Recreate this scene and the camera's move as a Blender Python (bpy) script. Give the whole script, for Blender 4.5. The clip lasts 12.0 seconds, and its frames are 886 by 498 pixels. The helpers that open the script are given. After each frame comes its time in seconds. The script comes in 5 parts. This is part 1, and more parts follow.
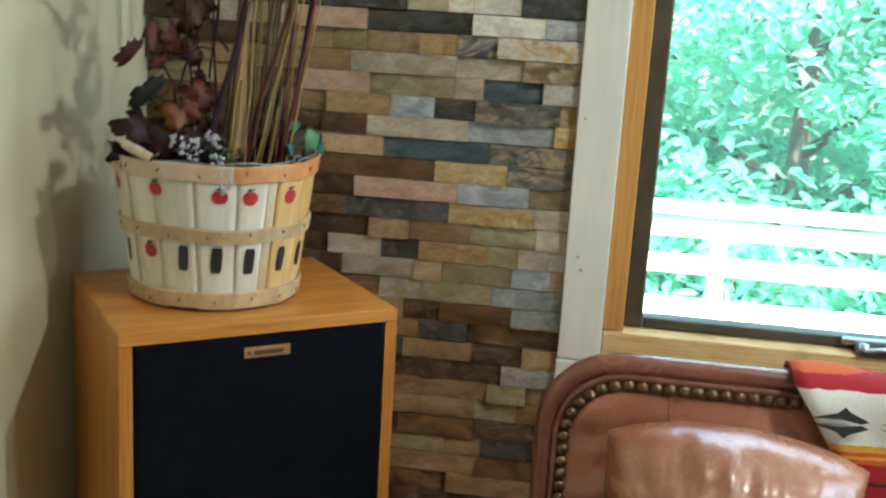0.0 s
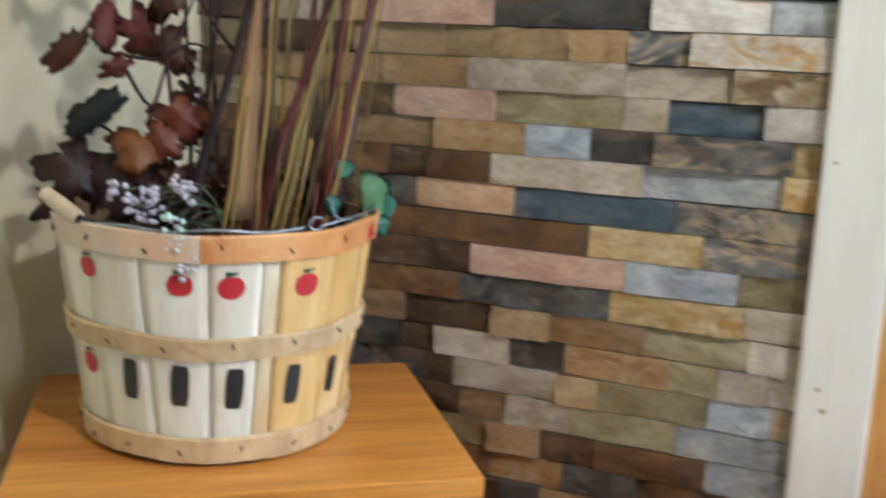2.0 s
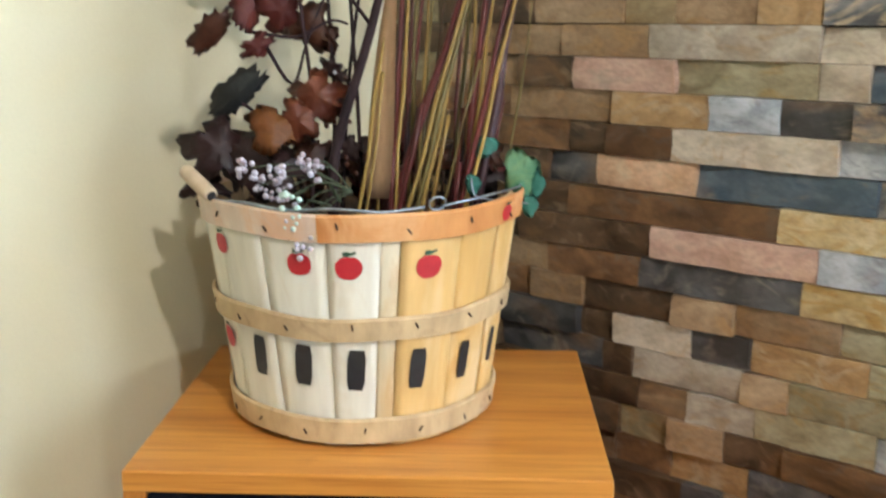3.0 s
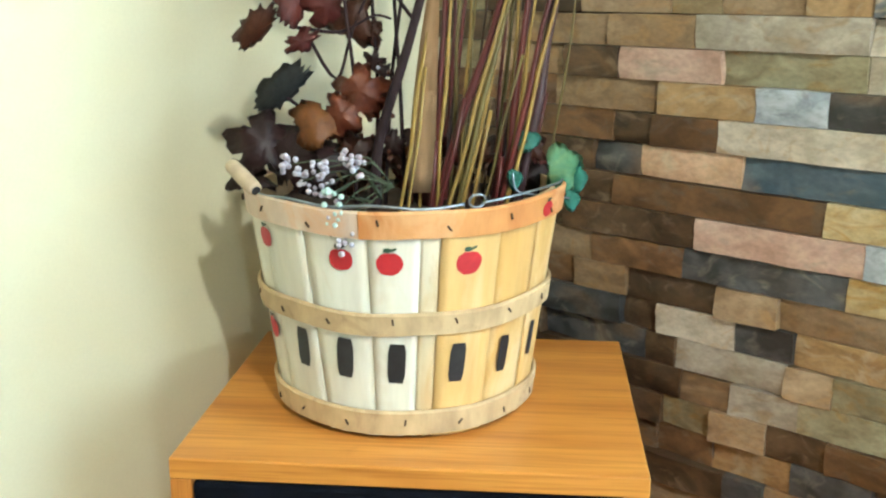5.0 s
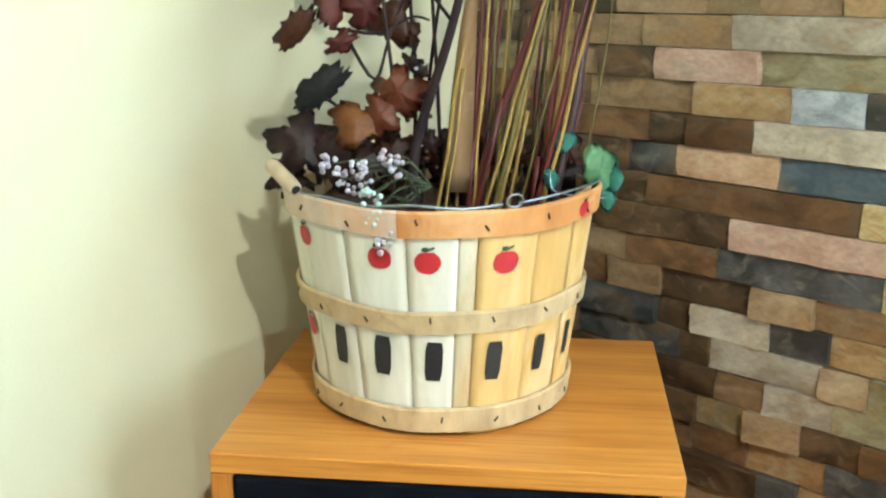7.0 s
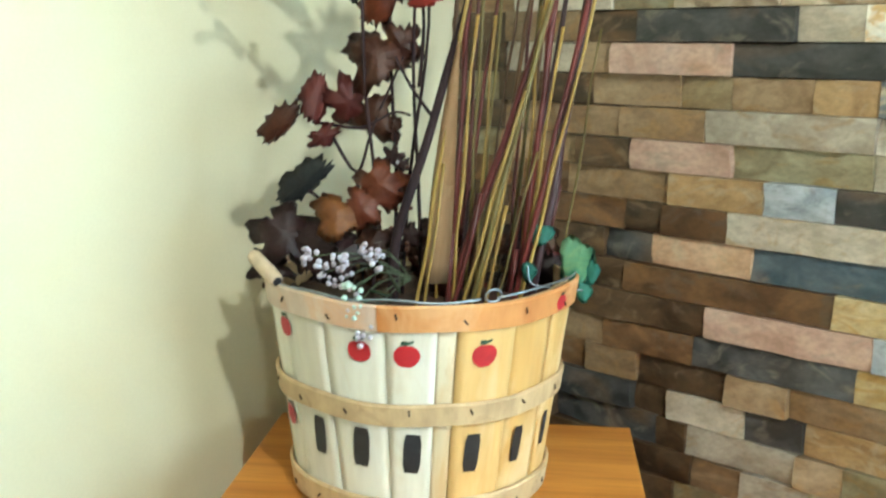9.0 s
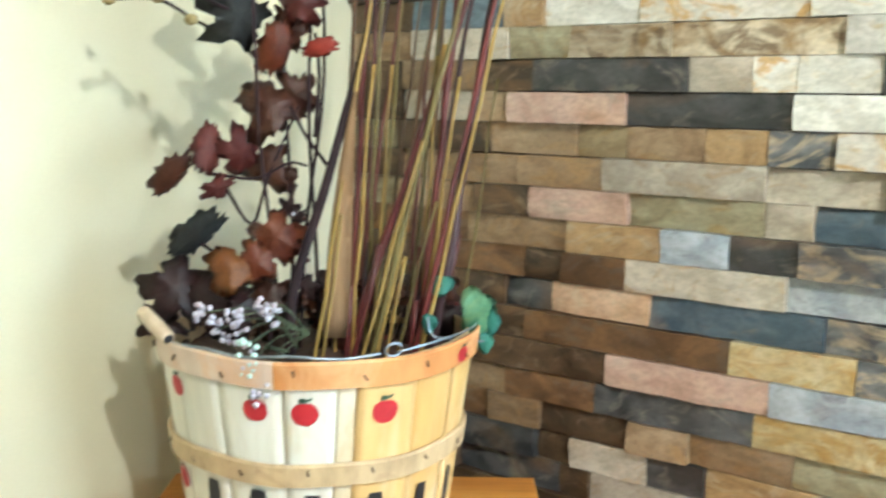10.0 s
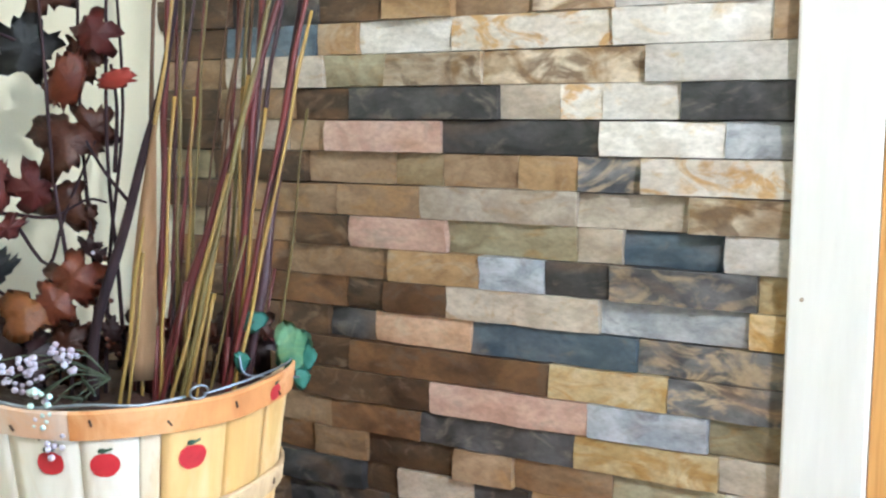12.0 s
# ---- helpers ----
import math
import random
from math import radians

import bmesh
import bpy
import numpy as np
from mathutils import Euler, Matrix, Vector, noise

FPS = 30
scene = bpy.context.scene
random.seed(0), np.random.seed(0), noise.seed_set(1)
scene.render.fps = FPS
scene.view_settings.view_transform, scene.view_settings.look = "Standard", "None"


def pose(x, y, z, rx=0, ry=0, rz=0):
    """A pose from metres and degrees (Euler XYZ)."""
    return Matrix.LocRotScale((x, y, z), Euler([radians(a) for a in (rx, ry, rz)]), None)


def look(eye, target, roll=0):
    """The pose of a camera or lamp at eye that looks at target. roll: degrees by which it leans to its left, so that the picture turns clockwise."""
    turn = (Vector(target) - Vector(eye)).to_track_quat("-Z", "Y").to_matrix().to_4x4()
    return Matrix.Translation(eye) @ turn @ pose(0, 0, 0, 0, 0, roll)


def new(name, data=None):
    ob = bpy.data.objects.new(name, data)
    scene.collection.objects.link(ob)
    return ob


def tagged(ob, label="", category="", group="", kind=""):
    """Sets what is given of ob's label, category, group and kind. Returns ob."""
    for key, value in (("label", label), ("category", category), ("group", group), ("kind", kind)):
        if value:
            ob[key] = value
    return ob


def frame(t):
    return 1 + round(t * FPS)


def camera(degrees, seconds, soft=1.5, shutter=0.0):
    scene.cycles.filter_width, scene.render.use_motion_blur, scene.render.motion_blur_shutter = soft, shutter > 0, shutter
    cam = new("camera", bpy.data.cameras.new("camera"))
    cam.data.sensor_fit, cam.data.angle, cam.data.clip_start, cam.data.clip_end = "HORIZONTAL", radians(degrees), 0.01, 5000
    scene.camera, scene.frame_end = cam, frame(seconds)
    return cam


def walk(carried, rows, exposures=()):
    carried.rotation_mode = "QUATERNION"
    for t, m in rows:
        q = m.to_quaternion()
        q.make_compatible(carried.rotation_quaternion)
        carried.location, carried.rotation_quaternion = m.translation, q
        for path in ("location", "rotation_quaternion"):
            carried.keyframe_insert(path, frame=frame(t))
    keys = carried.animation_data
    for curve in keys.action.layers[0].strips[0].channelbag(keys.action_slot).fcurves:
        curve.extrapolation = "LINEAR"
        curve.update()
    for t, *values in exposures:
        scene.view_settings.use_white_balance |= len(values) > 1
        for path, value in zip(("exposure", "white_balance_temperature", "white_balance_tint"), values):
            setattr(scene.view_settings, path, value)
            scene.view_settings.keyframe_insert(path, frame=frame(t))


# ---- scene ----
cam = camera(46.3, 12.0, 2.2, 0.5)
METRES, EYE, TILT, LEAN, TURN = 8.0, 1.5, 0.0, 0.0, 0.0
EXPOSURES = [(0.0, 3.4, 6250, 3), (1.0, 3.4, 6250, 6), (1.5, 3.55, 6100, 11), (2.0, 3.8, 5950, 13), (2.5, 3.85, 6300, 16), (3.2, 4.1, 6350, 10), (5.0, 4.33, 6100, -1),
             (7.2, 4.28, 6100, -3), (9.0, 4.25, 6050, -4), (9.7, 4.33, 6000, -1), (10.5, 4.72, 5750, 8), (11.2, 4.75, 5650, 9), (12.0, 4.42, 5600, 13)]
PATH = [
    (0, (0.390, -1.870, 1.341), (0.115, 0.063, 0.904), 3.4),
    (0.2, (0.378, -1.824, 1.344), (0.127, 0.114, 0.920), 2.8),
    (0.5, (0.440, -1.688, 1.322), (0.073, 0.241, 0.937), 1.9),
    (1, (0.449, -1.487, 1.304), (-0.095, 0.383, 0.850), 1.6),
    (1.5, (0.407, -1.303, 1.305), (-0.232, 0.550, 0.905), 3.7),
    (1.6, (0.398, -1.284, 1.306), (-0.241, 0.569, 0.904), 4.1),
    (2, (0.415, -1.192, 1.282), (-0.351, 0.617, 0.902), 2.5),
    (2.2, (0.468, -1.157, 1.293), (-0.566, 0.494, 0.853), 2.7),
    (2.5, (0.498, -1.085, 1.289), (-0.708, 0.435, 0.801), 2.2),
    (2.7, (0.521, -1.082, 1.305), (-0.689, 0.432, 0.811), 1.0),
    (3, (0.515, -1.068, 1.278), (-0.728, 0.438, 0.844), 0.3),
    (3.2, (0.527, -1.062, 1.258), (-0.782, 0.404, 0.892), 1.0),
    (4.8, (0.531, -1.066, 1.306), (-0.794, 0.357, 0.833), 0.3),
    (5, (0.525, -1.063, 1.302), (-0.786, 0.367, 0.812), 0.1),
    (5.5, (0.519, -1.063, 1.306), (-0.801, 0.352, 0.797), 0.4),
    (6, (0.527, -1.074, 1.301), (-0.819, 0.317, 0.795), 0.6),
    (6.5, (0.531, -1.078, 1.301), (-0.831, 0.297, 0.793), -0.1),
    (7, (0.524, -1.076, 1.305), (-0.824, 0.318, 0.812), -0.0),
    (7.2, (0.534, -1.083, 1.305), (-0.838, 0.299, 0.847), -0.1),
    (8.8, (0.527, -1.076, 1.328), (-0.813, 0.356, 0.935), 1.0),
    (9, (0.529, -1.082, 1.335), (-0.808, 0.358, 0.961), 0.7),
    (9.3, (0.542, -1.072, 1.327), (-0.784, 0.392, 1.012), 1.1),
    (9.5, (0.531, -1.081, 1.328), (-0.776, 0.399, 1.009), 1.0),
    (10, (0.519, -1.067, 1.340), (-0.683, 0.506, 1.051), 0.8),
    (10.5, (0.526, -1.054, 1.349), (-0.567, 0.601, 1.096), 1.2),
    (11, (0.526, -1.056, 1.345), (-0.523, 0.633, 1.128), 0.2),
    (11.5, (0.540, -1.038, 1.352), (-0.468, 0.672, 1.106), -1.0),
    (12, (0.545, -1.032, 1.349), (-0.428, 0.698, 1.102), 0.1),
]
walk(cam, [(t, look(eye, target, roll)) for t, eye, target, roll in PATH], EXPOSURES)

# ---- world and light ----
world = bpy.data.worlds.new("sky")
scene.world = world
world.use_nodes = True
sky = world.node_tree.nodes.new("ShaderNodeTexSky")
sky.sky_type, sky.sun_disc = "NISHITA", False
sky.sun_elevation, sky.sun_rotation = radians(52), radians(160)
world.node_tree.nodes["Background"].inputs["Strength"].default_value = 0.15
world.node_tree.links.new(sky.outputs[0], world.node_tree.nodes["Background"].inputs["Color"])


def lamp(name, kind, m, power, colour, **sizes):
    data = bpy.data.lights.new(name, kind)
    data.energy, data.color = power, colour
    for key, value in sizes.items():
        if key == "size":
            data.size = value
        elif key == "size_y":
            data.shape, data.size_y = "RECTANGLE", value
        elif key == "soft":
            data.shadow_soft_size = value
        elif key == "angle":
            data.angle = value
    ob = new(name, data)
    ob.matrix_world = m
    return ob


lamp("sun", "SUN", look((0, 0, 0), (-0.25, 0.62, -0.85)), 5.0, (1.0, 0.96, 0.90), angle=radians(0.6))
lamp("north_window_daylight", "AREA", look((1.32, 0.09, 1.84), (0.9, -1.5, 0.6)), 1.0, (0.76, 0.92, 1.0), size=1.6, size_y=0.40)
lamp("east_window_daylight", "AREA", look((2.37, -2.0, 0.99), (-0.3, -0.45, 1.05)), 0.55, (0.92, 1.0, 0.95), size=0.07, size_y=0.10)
# cool fill added for the stones and sofa; no such window is known
lamp("corner_fill_light", "AREA", look((2.385, -0.72, 1.45), (0.3, -0.55, 1.15)), 0.6, (0.80, 0.93, 1.0), size=0.66, size_y=1.0)
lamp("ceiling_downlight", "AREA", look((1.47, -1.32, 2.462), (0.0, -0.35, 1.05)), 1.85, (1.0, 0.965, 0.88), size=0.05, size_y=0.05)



# ---- materials ----
def nodes_of(name):
    m = bpy.data.materials.new(name)
    m.use_nodes = True
    return m, m.node_tree, m.node_tree.nodes["Principled BSDF"]


def ramp_node(nt, stops):
    r = nt.nodes.new("ShaderNodeValToRGB")
    while len(r.color_ramp.elements) < len(stops):
        r.color_ramp.elements.new(0.5)
    for e, (p, c) in zip(r.color_ramp.elements, stops):
        e.position, e.color = p, (*c, 1)
    return r


def coords(nt, scale=(1, 1, 1), rot=(0, 0, 0), kind="Object", shift=True):
    tc = nt.nodes.new("ShaderNodeTexCoord")
    mp = nt.nodes.new("ShaderNodeMapping")
    mp.inputs["Scale"].default_value = scale
    mp.inputs["Rotation"].default_value = rot
    nt.links.new(tc.outputs[kind], mp.inputs["Vector"])
    if shift:
        info = nt.nodes.new("ShaderNodeObjectInfo")
        mul = nt.nodes.new("ShaderNodeMath")
        mul.operation = "MULTIPLY"
        mul.inputs[1].default_value = 40.0
        nt.links.new(info.outputs["Random"], mul.inputs[0])
        nt.links.new(mul.outputs[0], mp.inputs["Location"])
    return mp


def noise_node(nt, vec, scale, detail=4.0, rough=0.55, distort=0.0):
    n = nt.nodes.new("ShaderNodeTexNoise")
    n.inputs["Scale"].default_value, n.inputs["Detail"].default_value = scale, detail
    n.inputs["Roughness"].default_value, n.inputs["Distortion"].default_value = rough, distort
    nt.links.new(vec.outputs[0], n.inputs["Vector"])
    return n


def bump_node(nt, bsdf, height, strength, distance):
    b = nt.nodes.new("ShaderNodeBump")
    b.inputs["Strength"].default_value, b.inputs["Distance"].default_value = strength, distance
    nt.links.new(height, b.inputs["Height"])
    nt.links.new(b.outputs[0], bsdf.inputs["Normal"])


def mix_colour(nt, a, b, fac, mode="MIX"):
    m = nt.nodes.new("ShaderNodeMix")
    m.data_type, m.blend_type = "RGBA", mode
    if isinstance(fac, float):
        m.inputs[0].default_value = fac
    else:
        nt.links.new(fac, m.inputs[0])
    for sock, v in ((m.inputs[6], a), (m.inputs[7], b)):
        if isinstance(v, tuple):
            sock.default_value = (*v, 1)
        else:
            nt.links.new(v, sock)
    return m.outputs[2]


def surface(name, c1, c2, scale=12.0, rough=0.6, stretch=(1, 1, 1), bump=0.3, depth=0.002, fine=80.0, metal=0.0, distort=0.5,
            spread=(0.35, 0.68), vary=0.15, rough2=None, sheen=0.0):
    """A two-tone surface: broad patches, fine grain, a slight difference from piece to piece."""
    m, nt, b = nodes_of(name)
    v = coords(nt, stretch)
    big = noise_node(nt, v, scale, 5.0, 0.6, distort)
    small = noise_node(nt, v, fine, 4.0, 0.6)
    r = ramp_node(nt, [(spread[0], c1), (spread[1], c2)])
    nt.links.new(big.outputs[0], r.inputs[0])
    g = ramp_node(nt, [(0.3, (1 - vary,) * 3), (0.7, (1 + vary * 0.4,) * 3)])
    nt.links.new(small.outputs[0], g.inputs[0])
    col = mix_colour(nt, r.outputs[0], g.outputs[0], 1.0, "MULTIPLY")
    info = nt.nodes.new("ShaderNodeObjectInfo")
    tone = ramp_node(nt, [(0.0, (1 - vary,) * 3), (1.0, (1.0,) * 3)])
    nt.links.new(info.outputs["Random"], tone.inputs[0])
    col = mix_colour(nt, col, tone.outputs[0], 1.0, "MULTIPLY")
    nt.links.new(col, b.inputs["Base Color"])
    b.inputs["Metallic"].default_value = metal
    rr = nt.nodes.new("ShaderNodeMapRange")
    rr.inputs["To Min"].default_value = rough
    rr.inputs["To Max"].default_value = rough2 if rough2 is not None else min(1.0, rough + 0.15)
    nt.links.new(big.outputs[0], rr.inputs["Value"])
    nt.links.new(rr.outputs[0], b.inputs["Roughness"])
    if sheen:
        b.inputs["Sheen Weight"].default_value = sheen
    add = nt.nodes.new("ShaderNodeMath")
    add.operation = "ADD"
    nt.links.new(big.outputs[0], add.inputs[0])
    nt.links.new(small.outputs[0], add.inputs[1])
    if bump:
        bump_node(nt, b, add.outputs[0], bump, depth)
    return m


def oak(name, c1, c2, axis=0, rough=0.32):
    """Straight-grained veneer: long streaks with cathedral waves and dark pores."""
    m, nt, b = nodes_of(name)
    st = [9.0, 9.0, 9.0]
    st[axis] = 0.9
    v = coords(nt, tuple(st), shift=False)
    warp = noise_node(nt, v, 1.6, 3.0, 0.5, 1.2)
    w = nt.nodes.new("ShaderNodeTexWave")
    w.wave_type, w.bands_direction = "BANDS", "DIAGONAL"
    w.inputs["Scale"].default_value, w.inputs["Distortion"].default_value, w.inputs["Detail"].default_value = 0.8, 14.0, 4.0
    nt.links.new(v.outputs[0], w.inputs["Vector"])
    st2 = [260.0, 260.0, 260.0]
    st2[axis] = 7.0
    v2 = coords(nt, tuple(st2), shift=False)
    pores = noise_node(nt, v2, 1.0, 3.0, 0.6)
    mixf = nt.nodes.new("ShaderNodeMath")
    mixf.operation = "MULTIPLY_ADD"
    mixf.inputs[1].default_value, mixf.inputs[2].default_value = 0.22, 0.05
    nt.links.new(w.outputs["Fac"], mixf.inputs[0])
    ad = nt.nodes.new("ShaderNodeMath")
    ad.operation = "ADD"
    nt.links.new(mixf.outputs[0], ad.inputs[0])
    nt.links.new(warp.outputs[0], ad.inputs[1])
    r = ramp_node(nt, [(0.35, c1), (0.95, c2)])
    nt.links.new(ad.outputs[0], r.inputs[0])
    p = ramp_node(nt, [(0.32, (0.74, 0.66, 0.56)), (0.54, (1.0, 1.0, 1.0))])
    nt.links.new(pores.outputs[0], p.inputs[0])
    col = mix_colour(nt, r.outputs[0], p.outputs[0], 1.0, "MULTIPLY")
    sv = coords(nt, (1, 1, 1), shift=False)
    scuff = noise_node(nt, sv, 7.0, 6.0, 0.65, 0.4)
    sr = ramp_node(nt, [(0.60, (1.0, 1.0, 1.0)), (0.72, (0.70, 0.64, 0.58))])
    nt.links.new(scuff.outputs[0], sr.inputs[0])
    col = mix_colour(nt, col, sr.outputs[0], 1.0, "MULTIPLY")
    nt.links.new(col, b.inputs["Base Color"])
    b.inputs["Roughness"].default_value = rough
    bump_node(nt, b, pores.outputs[0], 0.12, 0.0006)
    return m


def stone_mat(name, c1, c2, c3, veins=0.60):
    """Split slate: cloudy patches with firm borders, a crooked vein of another colour, flaky relief."""
    m, nt, b = nodes_of(name)
    v = coords(nt, (1.0, 1.0, 1.7), (0.0, 0.45, 0.0))
    a = noise_node(nt, v, 13.0, 3.0, 0.5, 1.6)
    c = noise_node(nt, v, 15.0, 4.0, 0.55, 2.2)
    g = noise_node(nt, v, 120.0, 4.0, 0.65)
    r = ramp_node(nt, [(0.36, c1), (0.50, tuple((x + y) / 2 for x, y in zip(c1, c2))), (0.64, c2)])
    nt.links.new(a.outputs[0], r.inputs[0])
    vein = ramp_node(nt, [(veins - 0.08, (0, 0, 0)), (veins + 0.06, (0.8, 0.8, 0.8))])
    nt.links.new(c.outputs[0], vein.inputs[0])
    col = mix_colour(nt, r.outputs[0], c3, vein.outputs[0])
    p = noise_node(nt, v, 6.0, 3.0, 0.5, 1.0)
    rust = ramp_node(nt, [(0.56, (0, 0, 0)), (0.68, (0.30, 0.30, 0.30))])
    nt.links.new(p.outputs[0], rust.inputs[0])
    col = mix_colour(nt, col, (0.36, 0.19, 0.075), rust.outputs[0])
    grit = ramp_node(nt, [(0.32, (0.80,) * 3), (0.62, (1.08,) * 3)])
    nt.links.new(g.outputs[0], grit.inputs[0])
    col = mix_colour(nt, col, grit.outputs[0], 1.0, "MULTIPLY")
    info = nt.nodes.new("ShaderNodeObjectInfo")
    tone = ramp_node(nt, [(0.0, (0.70, 0.68, 0.66)), (0.5, (1.0, 0.97, 0.92)), (1.0, (1.12, 1.13, 1.15))])
    nt.links.new(info.outputs["Random"], tone.inputs[0])
    col = mix_colour(nt, col, tone.outputs[0], 1.0, "MULTIPLY")
    nt.links.new(col, b.inputs["Base Color"])
    gloss = nt.nodes.new("ShaderNodeMapRange")
    gloss.inputs["From Min"].default_value, gloss.inputs["From Max"].default_value = 0.35, 0.65
    gloss.inputs["To Min"].default_value, gloss.inputs["To Max"].default_value = 0.30, 0.58
    nt.links.new(a.outputs[0], gloss.inputs["Value"])
    nt.links.new(gloss.outputs[0], b.inputs["Roughness"])
    flake = nt.nodes.new("ShaderNodeTexVoronoi")
    flake.inputs["Scale"].default_value = 34.0
    warped = nt.nodes.new("ShaderNodeVectorMath")
    warped.operation = "MULTIPLY_ADD"
    warped.inputs[1].default_value = (0.05, 0.05, 0.05)
    nt.links.new(c.outputs["Color"], warped.inputs[0])
    nt.links.new(v.outputs[0], warped.inputs[2])
    nt.links.new(warped.outputs[0], flake.inputs["Vector"])
    h = nt.nodes.new("ShaderNodeMath")
    h.operation = "MULTIPLY_ADD"
    h.inputs[1].default_value = 0.25
    nt.links.new(g.outputs[0], h.inputs[0])
    nt.links.new(flake.outputs["Color"], h.inputs[2])
    bump_node(nt, b, h.outputs[0], 0.55, 0.004)
    return m


def plain(name, colour, rough=0.5, metal=0.0, transmission=0.0, emit=None):
    m, nt, b = nodes_of(name)
    b.inputs["Base Color"].default_value = (*colour, 1)
    b.inputs["Roughness"].default_value, b.inputs["Metallic"].default_value = rough, metal
    b.inputs["Transmission Weight"].default_value = transmission
    if emit:
        b.inputs["Emission Color"].default_value = (*colour, 1)
        b.inputs["Emission Strength"].default_value = emit
    return m


# K, R, T, D, G deepened: corner shade put into the stone colours
STONE = {
    "W": stone_mat("stone_white", (0.56, 0.54, 0.50), (0.76, 0.75, 0.72), (0.60, 0.47, 0.28), 0.66),
    "N": stone_mat("stone_white_gold", (0.62, 0.58, 0.50), (0.76, 0.74, 0.70), (0.55, 0.31, 0.07), 0.56),
    "L": stone_mat("stone_light_grey", (0.40, 0.35, 0.29), (0.56, 0.51, 0.44), (0.40, 0.29, 0.18), 0.64),
    "V": stone_mat("stone_pale_blue", (0.26, 0.29, 0.33), (0.44, 0.47, 0.51), (0.15, 0.16, 0.18), 0.62),
    "B": stone_mat("stone_slate_blue", (0.055, 0.090, 0.13), (0.14, 0.19, 0.24), (0.20, 0.19, 0.17), 0.66),
    "D": stone_mat("stone_charcoal", (0.030, 0.031, 0.034), (0.085, 0.085, 0.089), (0.187, 0.170, 0.145), 0.64),
    "X": stone_mat("stone_dark_swirled", (0.055, 0.060, 0.070), (0.19, 0.19, 0.20), (0.46, 0.36, 0.24), 0.55),
    "G": stone_mat("stone_olive", (0.204, 0.170, 0.102), (0.340, 0.306, 0.204), (0.289, 0.187, 0.068), 0.60),
    "K": stone_mat("stone_dark_brown", (0.047, 0.027, 0.016), (0.115, 0.068, 0.036), (0.202, 0.144, 0.094), 0.63),
    "R": stone_mat("stone_rust", (0.095, 0.048, 0.024), (0.22, 0.115, 0.050), (0.15, 0.11, 0.08), 0.60),
    "O": stone_mat("stone_ochre", (0.26, 0.155, 0.070), (0.40, 0.265, 0.135), (0.38, 0.30, 0.21), 0.60),
    "Y": stone_mat("stone_yellow", (0.50, 0.36, 0.16), (0.68, 0.57, 0.36), (0.46, 0.26, 0.06), 0.56),
    "T": stone_mat("stone_tan", (0.221, 0.139, 0.078), (0.361, 0.258, 0.164), (0.328, 0.197, 0.090), 0.60),
    "P": stone_mat("stone_pink", (0.42, 0.27, 0.22), (0.52, 0.37, 0.31), (0.36, 0.29, 0.24), 0.66),
    "S": stone_mat("stone_salmon", (0.48, 0.30, 0.19), (0.60, 0.42, 0.29), (0.50, 0.40, 0.28), 0.62),
    "M": stone_mat("stone_swirled", (0.27, 0.165, 0.070), (0.62, 0.54, 0.42), (0.16, 0.10, 0.055), 0.57),
}
KNOT = surface("faded_knot", (0.42, 0.33, 0.24), (0.50, 0.41, 0.31), 60, 0.5)
MORTAR = surface("stone_backing", (0.035, 0.032, 0.03), (0.06, 0.055, 0.05), 30, 0.9)
CREAM = surface("cream_paint", (0.66, 0.62, 0.455), (0.70, 0.655, 0.485), 3.0, 0.55, bump=0.12, depth=0.0012, fine=260.0, vary=0.03)
WHITE_PAINT = surface("white_painted_wood", (0.70, 0.69, 0.64), (0.80, 0.79, 0.75), 8.0, 0.4, (1, 1, 0.12), 0.15, 0.001, 90.0, vary=0.05)
CEIL = surface("ceiling_paint", (0.74, 0.73, 0.69), (0.80, 0.79, 0.75), 4.0, 0.8, fine=200.0, vary=0.05)
FLOORWOOD = oak("floor_board_wood", (0.20, 0.11, 0.05), (0.34, 0.20, 0.09), 0, 0.35)
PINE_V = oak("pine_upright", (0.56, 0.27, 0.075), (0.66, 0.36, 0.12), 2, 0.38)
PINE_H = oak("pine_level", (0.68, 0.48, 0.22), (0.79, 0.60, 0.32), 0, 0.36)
OAK_TOP = oak("oak_veneer_top", (0.47, 0.170, 0.028), (0.66, 0.295, 0.064), 0, 0.30)
OAK_SIDE = oak("oak_veneer_side", (0.46, 0.165, 0.028), (0.57, 0.240, 0.054), 2, 0.33)
BLACK_CLOTH = surface("black_grille_cloth", (0.004, 0.005, 0.008), (0.007, 0.008, 0.012), 40, 0.85, bump=0.4, depth=0.0006, fine=900.0)
BLACK_CLOTH.node_tree.nodes["Principled BSDF"].inputs["Specular IOR Level"].default_value = 0.05
COPPER = surface("copper_badge", (0.50, 0.24, 0.11), (0.62, 0.33, 0.16), 60, 0.34, metal=0.75, bump=0.05)
DARK_INK = plain("dark_lettering", (0.05, 0.03, 0.02), 0.5)
DARK_SASH = surface("dark_bronze_sash", (0.055, 0.045, 0.030), (0.085, 0.07, 0.05), 20, 0.4, vary=0.1)
GLASS = plain("clear_glass", (0.96, 1.0, 0.98), 0.0, 0.0, 1.0)
# haze over the bright outdoors put into the glass as a faint translucent share
hazed = GLASS.node_tree
haze = hazed.nodes.new("ShaderNodeBsdfTranslucent")
haze.inputs["Color"].default_value = (0.80, 0.92, 0.88, 1)
haze_mix = hazed.nodes.new("ShaderNodeMixShader")
haze_mix.inputs[0].default_value = 0.03
hazed.links.new(hazed.nodes["Principled BSDF"].outputs[0], haze_mix.inputs[1])
